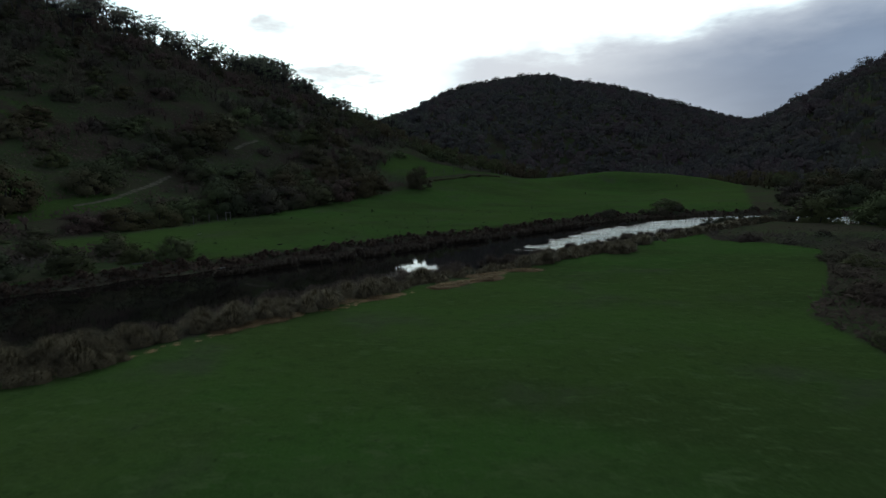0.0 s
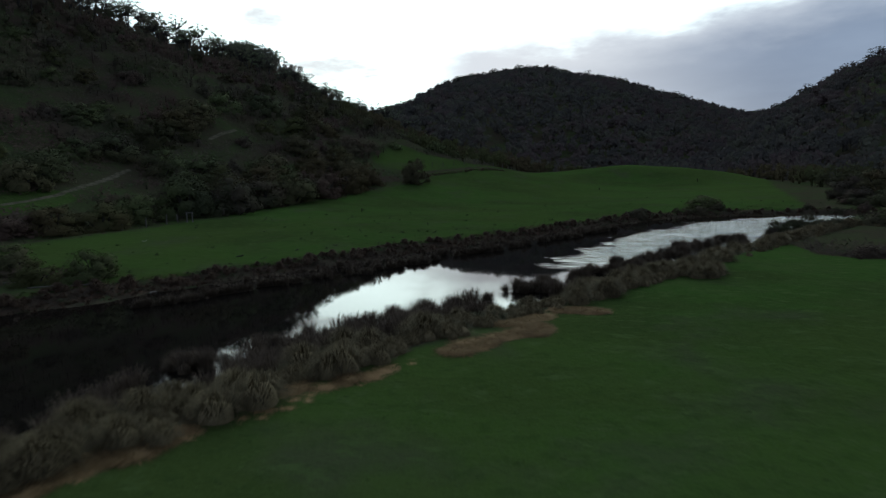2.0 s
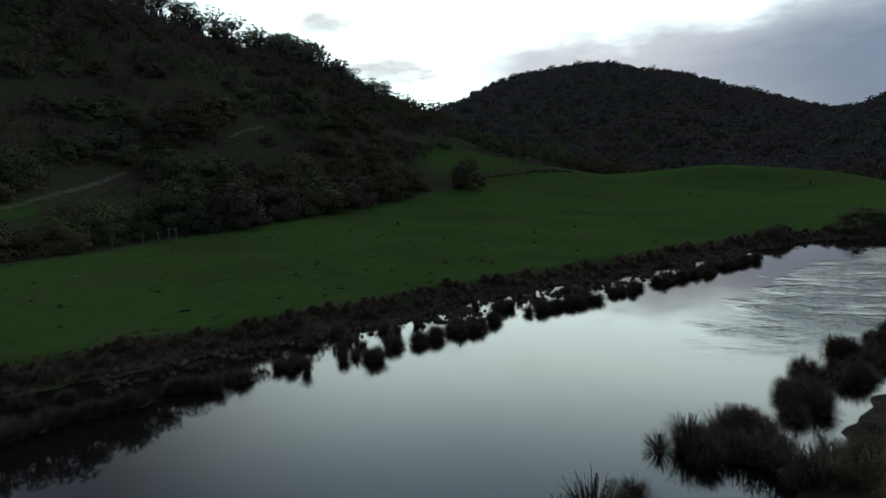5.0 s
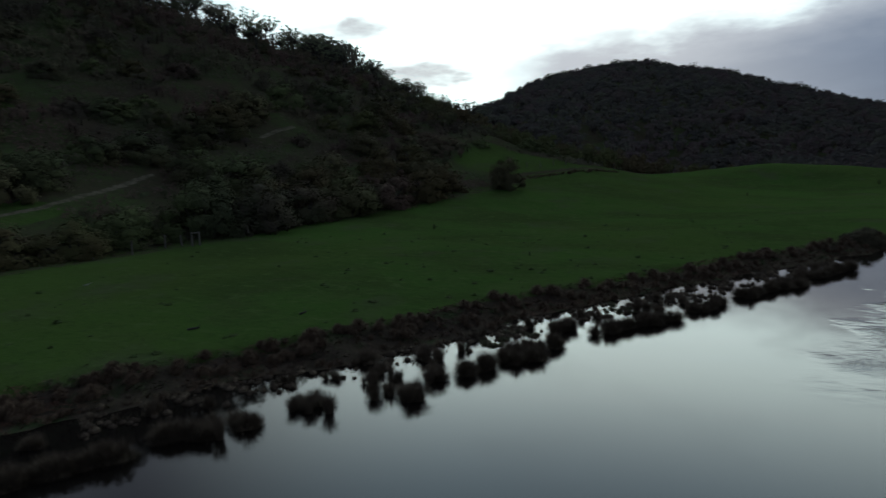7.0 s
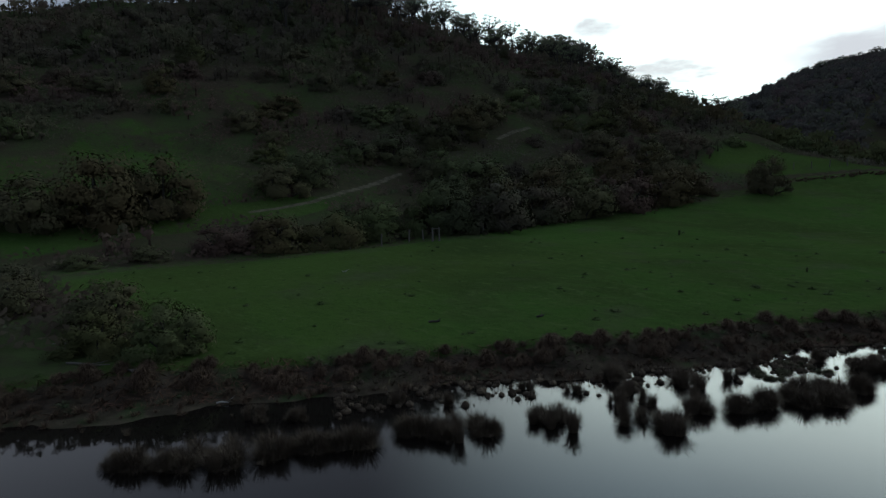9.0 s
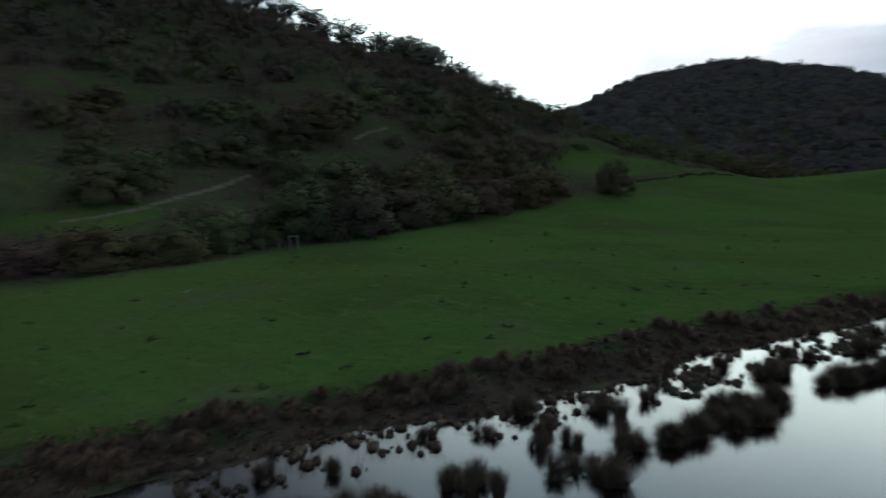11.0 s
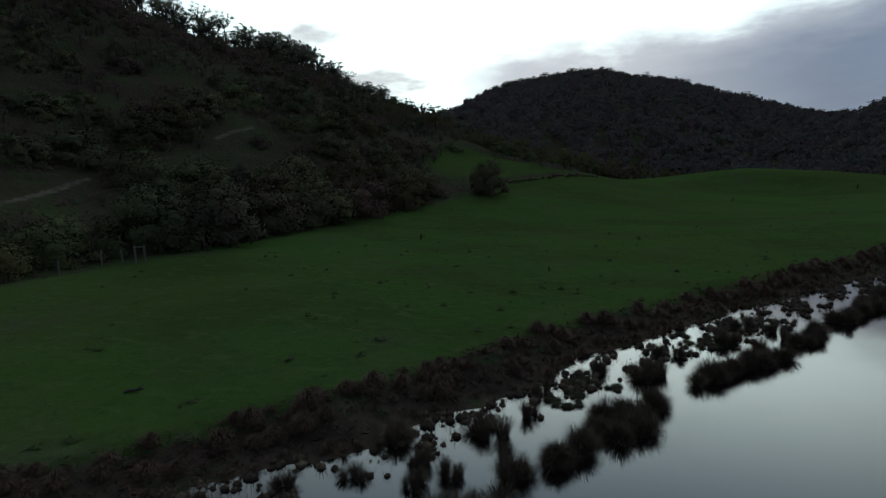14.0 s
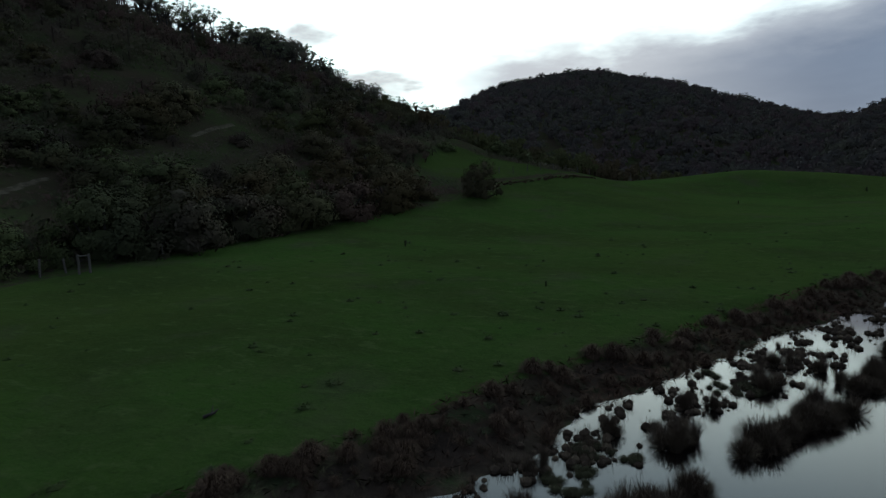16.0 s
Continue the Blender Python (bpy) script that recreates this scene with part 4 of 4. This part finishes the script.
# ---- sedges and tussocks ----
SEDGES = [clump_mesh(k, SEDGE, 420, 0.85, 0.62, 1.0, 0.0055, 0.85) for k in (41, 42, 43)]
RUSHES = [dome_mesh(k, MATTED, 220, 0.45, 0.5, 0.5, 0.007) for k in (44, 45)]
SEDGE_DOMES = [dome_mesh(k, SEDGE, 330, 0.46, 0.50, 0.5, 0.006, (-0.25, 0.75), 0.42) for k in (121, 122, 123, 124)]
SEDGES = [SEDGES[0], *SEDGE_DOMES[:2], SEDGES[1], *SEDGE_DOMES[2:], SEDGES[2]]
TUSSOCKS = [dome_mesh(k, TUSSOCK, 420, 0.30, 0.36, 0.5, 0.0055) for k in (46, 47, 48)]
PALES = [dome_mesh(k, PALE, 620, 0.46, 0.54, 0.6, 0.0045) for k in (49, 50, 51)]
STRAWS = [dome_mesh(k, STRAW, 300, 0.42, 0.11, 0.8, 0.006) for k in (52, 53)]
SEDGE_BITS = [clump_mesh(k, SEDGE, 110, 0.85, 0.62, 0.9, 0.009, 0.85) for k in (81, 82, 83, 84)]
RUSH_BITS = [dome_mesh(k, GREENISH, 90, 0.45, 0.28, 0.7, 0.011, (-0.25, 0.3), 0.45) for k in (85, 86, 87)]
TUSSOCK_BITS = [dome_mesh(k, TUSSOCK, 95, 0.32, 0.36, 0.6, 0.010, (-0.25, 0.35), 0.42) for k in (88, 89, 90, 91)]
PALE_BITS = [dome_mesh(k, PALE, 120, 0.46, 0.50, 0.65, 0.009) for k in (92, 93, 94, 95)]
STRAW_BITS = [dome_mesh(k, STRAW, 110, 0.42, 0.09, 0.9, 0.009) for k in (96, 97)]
made = {"sedge": 0, "rush": 0, "tussock": 0, "grey_tussock": 0, "straw_tuft": 0}


def tuft(name, meshes, x, y, size, label, group, level=None, high=None):
    made[name] += 1
    ob = new(name, meshes[made[name] % len(meshes)])
    z = ground_at(x, y)
    if level is not None:
        z = max(z, level)
    ob.matrix_basis = stand(x, y, size, high or size, rng, 0.02, z)
    return tagged(ob, label, name.replace("_", " "), group)


def thicket(name, meshes, places, label, category, material, level=None):
    """Many clumps that nobody could count, joined into one mesh. places: rows of x, y, size."""
    raw = []
    for me in meshes:
        v = np.empty(3 * len(me.vertices))
        me.vertices.foreach_get("co", v)
        raw.append((v.reshape(-1, 3), [tuple(p.vertices) for p in me.polygons]))
    places = np.array(places)
    z = ground_z(places[:, 0], places[:, 1])
    if level is not None:
        z = np.maximum(z, level)
    bits = []
    for k, (x, y, size) in enumerate(places):
        v, f = raw[k % len(raw)]
        an = rng.uniform(0, math.tau)
        c, sn = math.cos(an), math.sin(an)
        turned = v @ np.array([[c, sn, 0], [-sn, c, 0], [0, 0, 1]]) * size + (x, y, z[k] - 0.02)
        bits.append((turned, f))
    return tagged(new(name, mesh_of(name, *joined(bits), material)), label, category, kind="stuff")


# Long ragged beds of sedge in the shallows by the far bank, and round islands: (x, y, radius, green?).
BEDS = [((-9.2, 7.4), (-6.9, 9.5), 0.75), ((-13.6, 0.8), (-9.0, 6.6), 0.75), ((-2.3, 15.3), (0.6, 20.3), 0.85), ((1.5, 22.0), (5.0, 25.7), 0.8), ((5.9, 27.4), (7.4, 29.8), 0.8), ((8.2, 30.8), (12.2, 36.8), 0.85), ((12.4, 38.0), (16.2, 42.3), 0.9)]
ISLANDS = [(-0.1, 22.6, 0.75, 0), (-1.4, 22.7, 0.30, 0), (-4.3, 16.9, 0.50, 0), (-3.5, 15.3, 0.25, 0), (-3.2, 14.4, 0.45, 0), (-5.7, 14.6, 0.28, 0), (-6.5, 15.7, 0.42, 0), (-3.8, 12.8, 0.80, 0), (-6.1, 10.9, 0.70, 0),
           (-7.0, 13.6, 0.22, 0), (-4.7, 14.2, 0.28, 0), (3.3, 27.4, 0.40, 0), (4.4, 30.1, 0.42, 0), (5.5, 29.6, 0.28, 0), (0.8, 25.1, 0.28, 0), (1.3, 25.2, 0.18, 0), (-3.3, 20.2, 0.28, 0), (-3.4, 18.3, 0.22, 0),
           (-11.0, 9.1, 0.30, 0), (-9.5, 10.0, 0.22, 0), (-12.6, 6.2, 0.35, 0), (-8.5, 12.9, 0.25, 0), (-5.4, 13.6, 0.28, 0), (-13.6, 5.2, 0.30, 0), (2.3, 27.0, 0.75, 1), (-2.1, 21.5, 0.55, 1), (-2.3, 19.8, 0.65, 1), (1.6, 28.4, 0.35, 1), (-1.0, 21.3, 0.30, 1)]
beds = []
for (xa, ya), (xb, yb), wide in BEDS:
    length = math.hypot(xb - xa, yb - ya)
    for k in range(int(length * wide * 16)):
        f = rng.uniform(0, 1)
        half = wide * (0.55 + 0.45 * math.sin(7.0 * f + xa)) * math.sqrt(max(0.15, 1 - (2 * f - 1) ** 4))
        off = half * rng.uniform(-1, 1)
        gap = math.sin(5.1 * f * length + 2 * xa) + math.sin(3.7 * off + 2.3 * f * length + ya)
        if gap < -0.9:
            continue
        beds.append((xa + (xb - xa) * f - off * (yb - ya) / length, ya + (yb - ya) * f + off * (xb - xa) / length))
for k, (px, py) in enumerate(beds):
    if k % 6 == 0:
        tuft("sedge", SEDGES, px, py, rng.uniform(0.4, 0.8), "dark brown sedge clump standing in the shallows", "shallows sedges", 0.0, rng.uniform(0.6, 1.05))
for x, y, r, green in ISLANDS:
    for k in range(int(3 + (30 if green else 15) * r * r)):
        an, rr = rng.uniform(0, math.tau), r * math.sqrt(rng.uniform(0, 1))
        px, py = x + rr * math.cos(an) * 1.15, y + rr * math.sin(an)
        if green:
            tuft("rush", RUSHES, px, py, rng.uniform(0.3, 0.5), "low brown-green rush mat in the river shallows", "shallows rushes", 0.0, 0.28)
        else:
            tuft("sedge", SEDGES, px, py, rng.uniform(0.5, 0.8) if r > 0.35 else rng.uniform(0.32, 0.5), "dark brown sedge clump standing in the shallows", "shallows sedges", 0.0, rng.uniform(0.5, 0.85) if r > 0.35 else rng.uniform(0.4, 0.7))
thicket("sedge_beds", SEDGE_DOMES, [(px, py, rng.uniform(0.5, 0.95)) for k, (px, py) in enumerate(beds) if k % 6], "matted brown sedge bed in the shallows", "sedge", SEDGE, 0.0)
# Brown tussocks all over the far bank; those by the field's edge stand out singly.
for k in range(190):
    run = rng.uniform(92, 190)
    x, y = river_place(run, -(float(bank_edge(run)) + rng.triangular(-1.5, -0.3, 0.4)))
    size = rng.uniform(0.75, 1.5)
    tuft("tussock", TUSSOCKS, x, y, size, "brown matted grass tussock on the muddy bank", "far bank tussocks", None, size * rng.uniform(0.75, 1.05))
for k in range(95):
    x, y = river_place(rng.uniform(92, 180), -rng.uniform(9.2, 10.6))
    tuft("tussock", TUSSOCKS, x, y, rng.uniform(0.5, 0.95), "brown matted grass tussock on the muddy bank", "far bank tussocks")


def bank_thatch():
    """Dead grass lying matted on the shelf of the far bank."""
    r = np.random.RandomState(77)
    spots = np.array([river_place(a, -(float(bank_edge(a)) + b)) for a, b in zip(r.uniform(84, 215, 26000), r.uniform(-2.3, 0.3, 26000))])
    z = ground_z(spots[:, 0], spots[:, 1]) + r.uniform(0.0, 0.10, len(spots))
    v, f = leaf_quads(np.column_stack([spots, z]), np.tile((0.0, 0.0, 1.0), (len(spots), 1)), 0.17, r, 0.6, 0.22)
    lit = np.repeat(np.array((0.0, 0.0, 1.0)) + r.normal(0, 0.25, (len(spots), 3)), 4, axis=0)
    me = mesh_of("bank_thatch", v, f, THATCH, normals=lit / np.linalg.norm(lit, axis=1)[:, None])
    return tagged(new("bank_thatch", me), "matted dead brown grass on the far bank", "dead grass", kind="stuff")


bank_thatch()
NEAR_ISLANDS = [(8.9, 7.2, 0.6), (9.6, 8.0, 0.65), (10.4, 8.9, 0.65), (12.2, 12.2, 1.0), (13.8, 14.6, 1.1), (15.6, 17.2, 1.1), (17.6, 20.0, 1.1), (20, 23, 1.2), (22, 27, 1.5), (26, 32, 1.6),
                (7.3, 4.1, 0.28), (5.7, 2.6, 0.6), (4.5, 1.2, 0.7), (3.2, -0.5, 0.8), (2.2, -2.1, 0.8), (0.6, -4.2, 0.8), (-0.8, -5.2, 0.8), (-2.6, -8.4, 0.9)]
for x, y, r in NEAR_ISLANDS:
    for k in range(int(3 + 3.0 * r * r)):
        an, rr = rng.uniform(0, math.tau), r * math.sqrt(rng.uniform(0, 1))
        tuft("sedge", SEDGES, x + rr * math.cos(an), y + rr * math.sin(an), rng.uniform(0.6, 1.1), "tall dark sedge clump at the water's edge", "near bank sedges", 0.0)
for k in range(12):
    tuft("rush", RUSHES, 9.3 + rng.uniform(-0.8, 0.8), 3.0 + rng.uniform(-0.3, 0.3), rng.uniform(0.4, 0.6), "low brown-green rush mat in the river shallows", "shallows rushes", 0.0, 0.4)


def outside_cove(places):
    return [p for p in places if math.hypot(p[0] - 9.6, p[1] - 3.6) > 2.9 and math.hypot((p[0] + 1.4) / 1.5, (p[1] + 11.3) / 2.6) > 1]


for k in range(276):
    upstream = k < 130
    along = rng.uniform(46, 91) if upstream else rng.uniform(90, 172)
    outer = 17.2 + float(np.interp(along, [50, 95, 112, 122, 130], [2.6, 2.0, 1.0, 1.1, 0.2]))
    x, y = river_place(along, rng.triangular(14.2 if upstream else 12.6, outer - 1.3, outer))
    if not outside_cove([(x, y)]):
        x, y = river_place(along, outer - 0.6)
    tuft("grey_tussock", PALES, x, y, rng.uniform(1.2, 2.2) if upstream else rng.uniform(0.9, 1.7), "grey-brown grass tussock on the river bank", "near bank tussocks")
STRAW_BEDS = [((8.0, -8.6), (11.3, -5.0), 0.5), ((9.5, -4.7), (11.3, -3.1), 0.4), ((11.5, -2.0), (13.5, -2.2), 0.4), ((1.0, -19.4), (3.0, -15.8), 0.6), ((3.2, -14.0), (7.2, -10.2), 0.22)]


def straw_place():
    (xa, ya), (xb, yb), wide = STRAW_BEDS[int(rng.choice(5, p=(0.36, 0.2, 0.18, 0.2, 0.06)))]
    f, off = rng.uniform(0, 1), wide * rng.triangular(-1, 0, 1)
    length = math.hypot(xb - xa, yb - ya)
    return xa + (xb - xa) * f - off * (yb - ya) / length, ya + (yb - ya) * f + off * (xb - xa) / length


for k in range(22):
    an, rr = rng.uniform(0, math.tau), math.sqrt(rng.uniform(0, 1))
    tuft("grey_tussock", PALES, 18.2 + 2.4 * rr * math.cos(an), 8.0 + 2.2 * rr * math.sin(an), rng.uniform(0.8, 1.4), "grey-brown grass tussock on the river bank", "near bank tussocks")
for k in range(80):
    x, y = straw_place()
    tuft("straw_tuft", STRAWS, x, y, rng.uniform(0.7, 1.3), "flattened dry straw tuft along the paddock edge", "straw tufts")
thicket("small_sedges", SEDGE_BITS, [(*river_place(rng.uniform(96, 200), -rng.triangular(5.6, 8.6, 9.2)), 0.07 + 0.34 * rng.uniform(0, 1) ** 2.5) for k in range(210)], "small dark sedge tufts scattered in the shallows", "sedge", SEDGE, 0.0)
REED_BITS = [clump_mesh(k, SEDGE, 16, 0.5, 0.55, 0.6, 0.006, 0.95) for k in (111, 112, 113)]
reed_places = []
while len(reed_places) < 800:
    x, y = river_place(rng.uniform(112, 158), -rng.triangular(5.8, 7.8, 9.0))
    if wobble(x, y, 2.2, 24) + 0.5 * wobble(x, y, 6.0, 25) + rng.normal(0, 0.2) > 0.05:
        reed_places.append((x, y, rng.uniform(0.25, 0.8)))
thicket("thin_reeds", REED_BITS, reed_places, "thin brown reeds standing scattered in the shallows", "reed", SEDGE, 0.0)
thicket("bank_tussocks", TUSSOCK_BITS, [(*river_place(rng.uniform(70, 215), -rng.uniform(8.9, 10.8)), rng.uniform(0.3, 0.7)) for k in range(520)], "dense brown tussock grass matting the far bank", "tussock grass", TUSSOCK)
waterline = []
while len(waterline) < 190:
    x, y = river_place(rng.uniform(90, 200), -rng.uniform(7.4, 10.0))
    if -0.015 < ground_at(x, y) < 0.08:
        waterline.append((x, y, rng.uniform(0.3, 0.85)))
thicket("waterline_tufts", TUSSOCK_BITS, waterline, "ragged brown tufts along the waterline", "tussock grass", TUSSOCK, 0.0)
thicket("bank_rushes", RUSH_BITS, [(*river_place(rng.uniform(88, 205), -rng.uniform(8.9, 11.0)), rng.uniform(0.3, 0.7)) for k in range(200)], "low green rushes along the far waterline", "rush", GREENISH)
edge_places = [(*river_place(rng.uniform(99, 126), rng.triangular(10.0, 12.2, 14.2)), rng.uniform(0.7, 1.25)) for k in range(250)]
for k in range(360):
    run = rng.uniform(66, 215)
    open_water = 80 < run < 160
    edge_places.append((*river_place(run, rng.uniform(12.2, 13.8) if open_water else rng.triangular(9.8, 12.0, 13.6)), rng.uniform(0.5, 1.0)))
fringe = []
for x, y, r in NEAR_ISLANDS:
    for k in range(int(2 + 6 * r * r)):
        an, rr = rng.uniform(0, math.tau), r * math.sqrt(rng.uniform(0, 1))
        fringe.append((x + rr * math.cos(an), y + rr * math.sin(an), rng.uniform(0.6, 1.1)))
LINE = np.array([(9.4, 7.6), (12.2, 12.2), (15.6, 17.2), (17.6, 20.0), (22, 27), (26, 32)], float)
for k in range(120):
    i, f = rng.randint(0, 5), rng.uniform(0, 1)
    x, y = LINE[i] + (LINE[i + 1] - LINE[i]) * f
    fringe.append((x + rng.normal(0.4, 0.7), y + rng.normal(-0.3, 0.5), rng.uniform(0.4, 0.95)))
thicket("sedge_fringe", SEDGE_DOMES, fringe, "ragged dark sedges fringing the near shallows", "sedge", SEDGE, 0.0)
thicket("bank_sedges", SEDGE_BITS, outside_cove(edge_places), "dense dark sedges along the near shallows", "sedge", SEDGE, 0.0)
thicket("near_rushes", RUSH_BITS, outside_cove([(*river_place(rng.uniform(90, 190), rng.uniform(12.2, 17.0)), rng.uniform(0.6, 1.3)) for k in range(320)]), "low olive-brown rushes among the bank tussocks", "rush", MATTED)
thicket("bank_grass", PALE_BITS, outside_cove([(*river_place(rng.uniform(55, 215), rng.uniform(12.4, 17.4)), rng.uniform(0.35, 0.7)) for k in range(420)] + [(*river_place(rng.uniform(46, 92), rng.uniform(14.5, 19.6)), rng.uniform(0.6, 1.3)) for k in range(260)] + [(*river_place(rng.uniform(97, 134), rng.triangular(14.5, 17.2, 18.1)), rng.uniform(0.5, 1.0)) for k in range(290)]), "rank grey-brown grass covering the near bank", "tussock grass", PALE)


def heath():
    """Knee-high heath and bracken between the shrubs of the hillside."""
    r = np.random.RandomState(61)
    x, y = r.uniform(-165, -10, 300000), r.uniform(-30, 225, 300000)
    e = -beside(FOOT, x, y)[0]
    wild = (wobble(x, y, 21.0, 4) + 0.6 * wobble(x, y, 8.0, 6)) > -0.28
    upstream = (x < -20.5) & (y < 6) & (beside(CENTRE, x, y)[0] < -11.5)
    keep = ((e > 1) | upstream) & (e < 118) & wild & ~((y > 94) & (x > -35) & (y < far_edge(x)))
    for cx, cy, q in CLEARINGS:
        keep &= (np.hypot(x - cx, y - cy) > q * r.uniform(0.75, 1.1, len(x))) | (r.uniform(0, 1, len(x)) < 0.3)
    for line in (TRACK_LOW, TRACK_HIGH, TERRACE):
        keep &= np.abs(beside(line, x, y)[0]) > r.uniform(1.4, 3.0, len(x))
    x, y = x[keep][:130000], y[keep][:130000]
    z = ground_z(x, y) + r.uniform(0.0, 0.8, len(x)) ** 1.5
    v, f = leaf_quads(np.stack([x, y, z], 1), np.tile((0.75, -0.4, 0.55), (len(x), 1)), 0.25, r, 0.38)
    y2 = r.uniform(-34, 18, 14000)
    x2 = corner_edge(y2) + 0.3 + 18 * r.uniform(0, 1, 14000) ** 1.4
    z2 = ground_z(x2, y2) + 0.75 * r.uniform(0, 1, 14000) ** 1.5 * (0.4 + 0.6 * (wobble(x2, y2, 3.0, 21) > -0.1))
    v2, f2 = leaf_quads(np.stack([x2, y2, z2], 1), np.tile((-0.3, -0.5, 0.7), (14000, 1)), 0.17, r, 0.4, 0.5)
    v, f = np.concatenate([v, v2]), np.concatenate([f, f2 + len(v)])
    lit = np.repeat(np.array((0.3, -0.2, 0.85)) + r.normal(0, 0.2, (len(f), 3)), 4, axis=0)
    me = mesh_of("heath", v, f, HEATH, normals=lit / np.linalg.norm(lit, axis=1)[:, None])
    return tagged(new("heath", me), "knee-high brown heath and bracken on the hillside", "heath", kind="stuff")


straw_line = []
for k in range(200):
    along = rng.uniform(78, 112)
    straw_line.append((*river_place(along, float(np.interp(along, [78, 92, 100, 112, 124], [18.4, 19.2, 18.8, 18.5, 18.6])) + rng.normal(0, 0.16)), rng.uniform(0.2, 0.5)))
thicket("straw_mat", STRAW_BITS, straw_line + [(*straw_place(), rng.uniform(0.4, 1.0)) for k in range(170)], "matted dry straw along the paddock edge", "straw", STRAW)
heath()
# Rough grass on the knoll track's lower edge, added for its bank's shade line.
shade_tufts = []
for k in range(210):
    a, c = KNOLL_TRACK[k % 3], KNOLL_TRACK[k % 3 + 1]
    q = a + (c - a) * rng.uniform(0, 1)
    shade_tufts.append((q[0] + rng.normal(0.9, 0.35), q[1] + rng.normal(-0.4, 0.35), rng.uniform(0.4, 0.85)))
thicket("track_edge_grass", TUSSOCK_BITS, shade_tufts, "rough brown grass added for the shaded bank of a hillside track", "grass", TUSSOCK)
# Small rank tufts and clods that stand up from the grazed turf.
PASTURE = blade_material("rank_pasture_blades", (0.0247, 0.0406, 0.0130), (0.0464, 0.0739, 0.0217), (0.0725, 0.0841, 0.0362))
PASTURE_BITS = [dome_mesh(k, PASTURE, 16, 0.26, 0.12, 0.8, 0.022) for k in (101, 102, 103, 104)]
tuft_places = []
while len(tuft_places) < 800:
    x, y = river_place(rng.uniform(84, 200), -(11.6 + 30 * rng.uniform(0, 1) ** 1.7))
    if wobble(x, y, 5.0, 14) + 0.6 * wobble(x, y, 14.0, 15) + rng.normal(0, 0.3) > 0.1:
        tuft_places.append((x, y, 0.3 + rng.uniform(0, 1) ** 2))
thicket("pasture_tufts", PASTURE_BITS, tuft_places, "small dark rank tufts in the grazed paddock", "grass", PASTURE)

# ---- fence, driftwood, small things on the paddock ----


def post_mesh(seed, high, r):
    g = np.random.RandomState(seed)
    bend = g.normal(0, 0.02, 2)
    return mesh_of("post", *tube([(0, 0, -0.3), (bend[0], bend[1], high * 0.5), (bend[0] * 0.5, 0, high), (bend[0] * 0.5, 0, high + 0.012)], [r, r * 0.97, r * 0.92, r * 0.5], 9), TIMBER)


def plain_post(x, y, high):
    base = new("fence_post", post_mesh(int(1000 + 10 * y), high, 0.075))
    base.matrix_basis = pose(x, y, ground_at(x, y), rng.uniform(-4, 4), rng.uniform(-4, 4), rng.uniform(0, 90))
    return tagged(base, "weathered grey timber fence post by the shrubs", "fence post", "paddock fence")


for x, y in [(-39.0, 28.2), (-38.6, 31.6), (-38.4, 34.9), (-37.9, 36.4), (-35.2, 42.4), (-34, 47), (-33.4, 51.5)]:
    plain_post(x, y, rng.uniform(0.95, 1.25))
strainer = new("strainer_frame", None)
strainer.matrix_basis = pose(-36.0, 36.2, ground_at(-36.0, 36.2), 0, 0, 40)
for dx in (-0.33, 0.33):
    p = part("post", post_mesh(7 if dx < 0 else 8, 1.3, 0.085), strainer)
    p.location = (dx, 0, 0)
part("rail", mesh_of("rail", *tube([(-0.42, 0.02, 1.18), (0, 0.03, 1.2), (0.42, 0.02, 1.19)], [0.055, 0.05, 0.052], 8), TIMBER), strainer)
tagged(strainer, "weathered grey timber strainer frame of two posts and a rail", "fence frame")
for k in range(9):
    t = k / 8
    x, y = -24 + 16 * t, 103 + 22 * t
    plain_post(x, y, 1.15)


def stick(name, x, y, length, r, turn, material, label):
    g = np.random.RandomState(int(abs(x * 10)))
    pts = [(-length / 2, 0, 0.03), (-length * 0.15, 0.06 * g.normal(), 0.07), (length * 0.2, 0.05 * g.normal(), 0.06), (length / 2, 0.05, 0.12)]
    fork = [(length * 0.05, 0, 0.06), (length * 0.25, 0.14, 0.13), (length * 0.38, 0.26, 0.2)]
    ob = new(name, mesh_of(name, *joined([tube(pts, [r, r * 0.9, r * 0.7, r * 0.35], 7), tube(fork, [r * 0.55, r * 0.4, r * 0.2], 5)]), material))
    ob.matrix_basis = pose(x, y, ground_at(x, y), 0, 0, turn)
    return tagged(ob, label, "branch")


stick("driftwood", -15.7, 5.1, 0.6, 0.03, 25, BLEACHED, "short bleached driftwood branch on the muddy bank")
for x, y, size, turn in [(-21.9, 2.6, 2.2, 25), (-19.8, 3.4, 1.6, 10), (-25.2, 3.0, 2.2, 35)]:
    stick("driftwood", x, y, size, 0.045, turn, TIMBER, "long grey fallen branch below the bank bush")
stick("driftwood", -29.5, 20.5, 0.6, 0.03, -10, BLEACHED, "short bleached branch lying on the turf")
stick("log", -15.8, 15.6, 0.6, 0.06, 20, BARK, "short dark rotting log on the turf")
stick("log", -12.5, 19.6, 0.45, 0.05, 60, BARK, "short dark rotting log on the turf")
for x, y, h in [(-19.4, 53.2, 0.6), (40.3, 130, 0.9), (-5.5, 39.1, 0.35), (16, 110, 0.6)]:
    ob = new("thistle", clump_mesh(int(70 + y), GREENISH, 70, 1.0, 0.35, 0.8, 0.02))
    ob.matrix_basis = stand(x, y, h * 0.8, h, rng, 0.02)
    tagged(ob, "dark upright thistle growing in the turf", "thistle", "thistles")
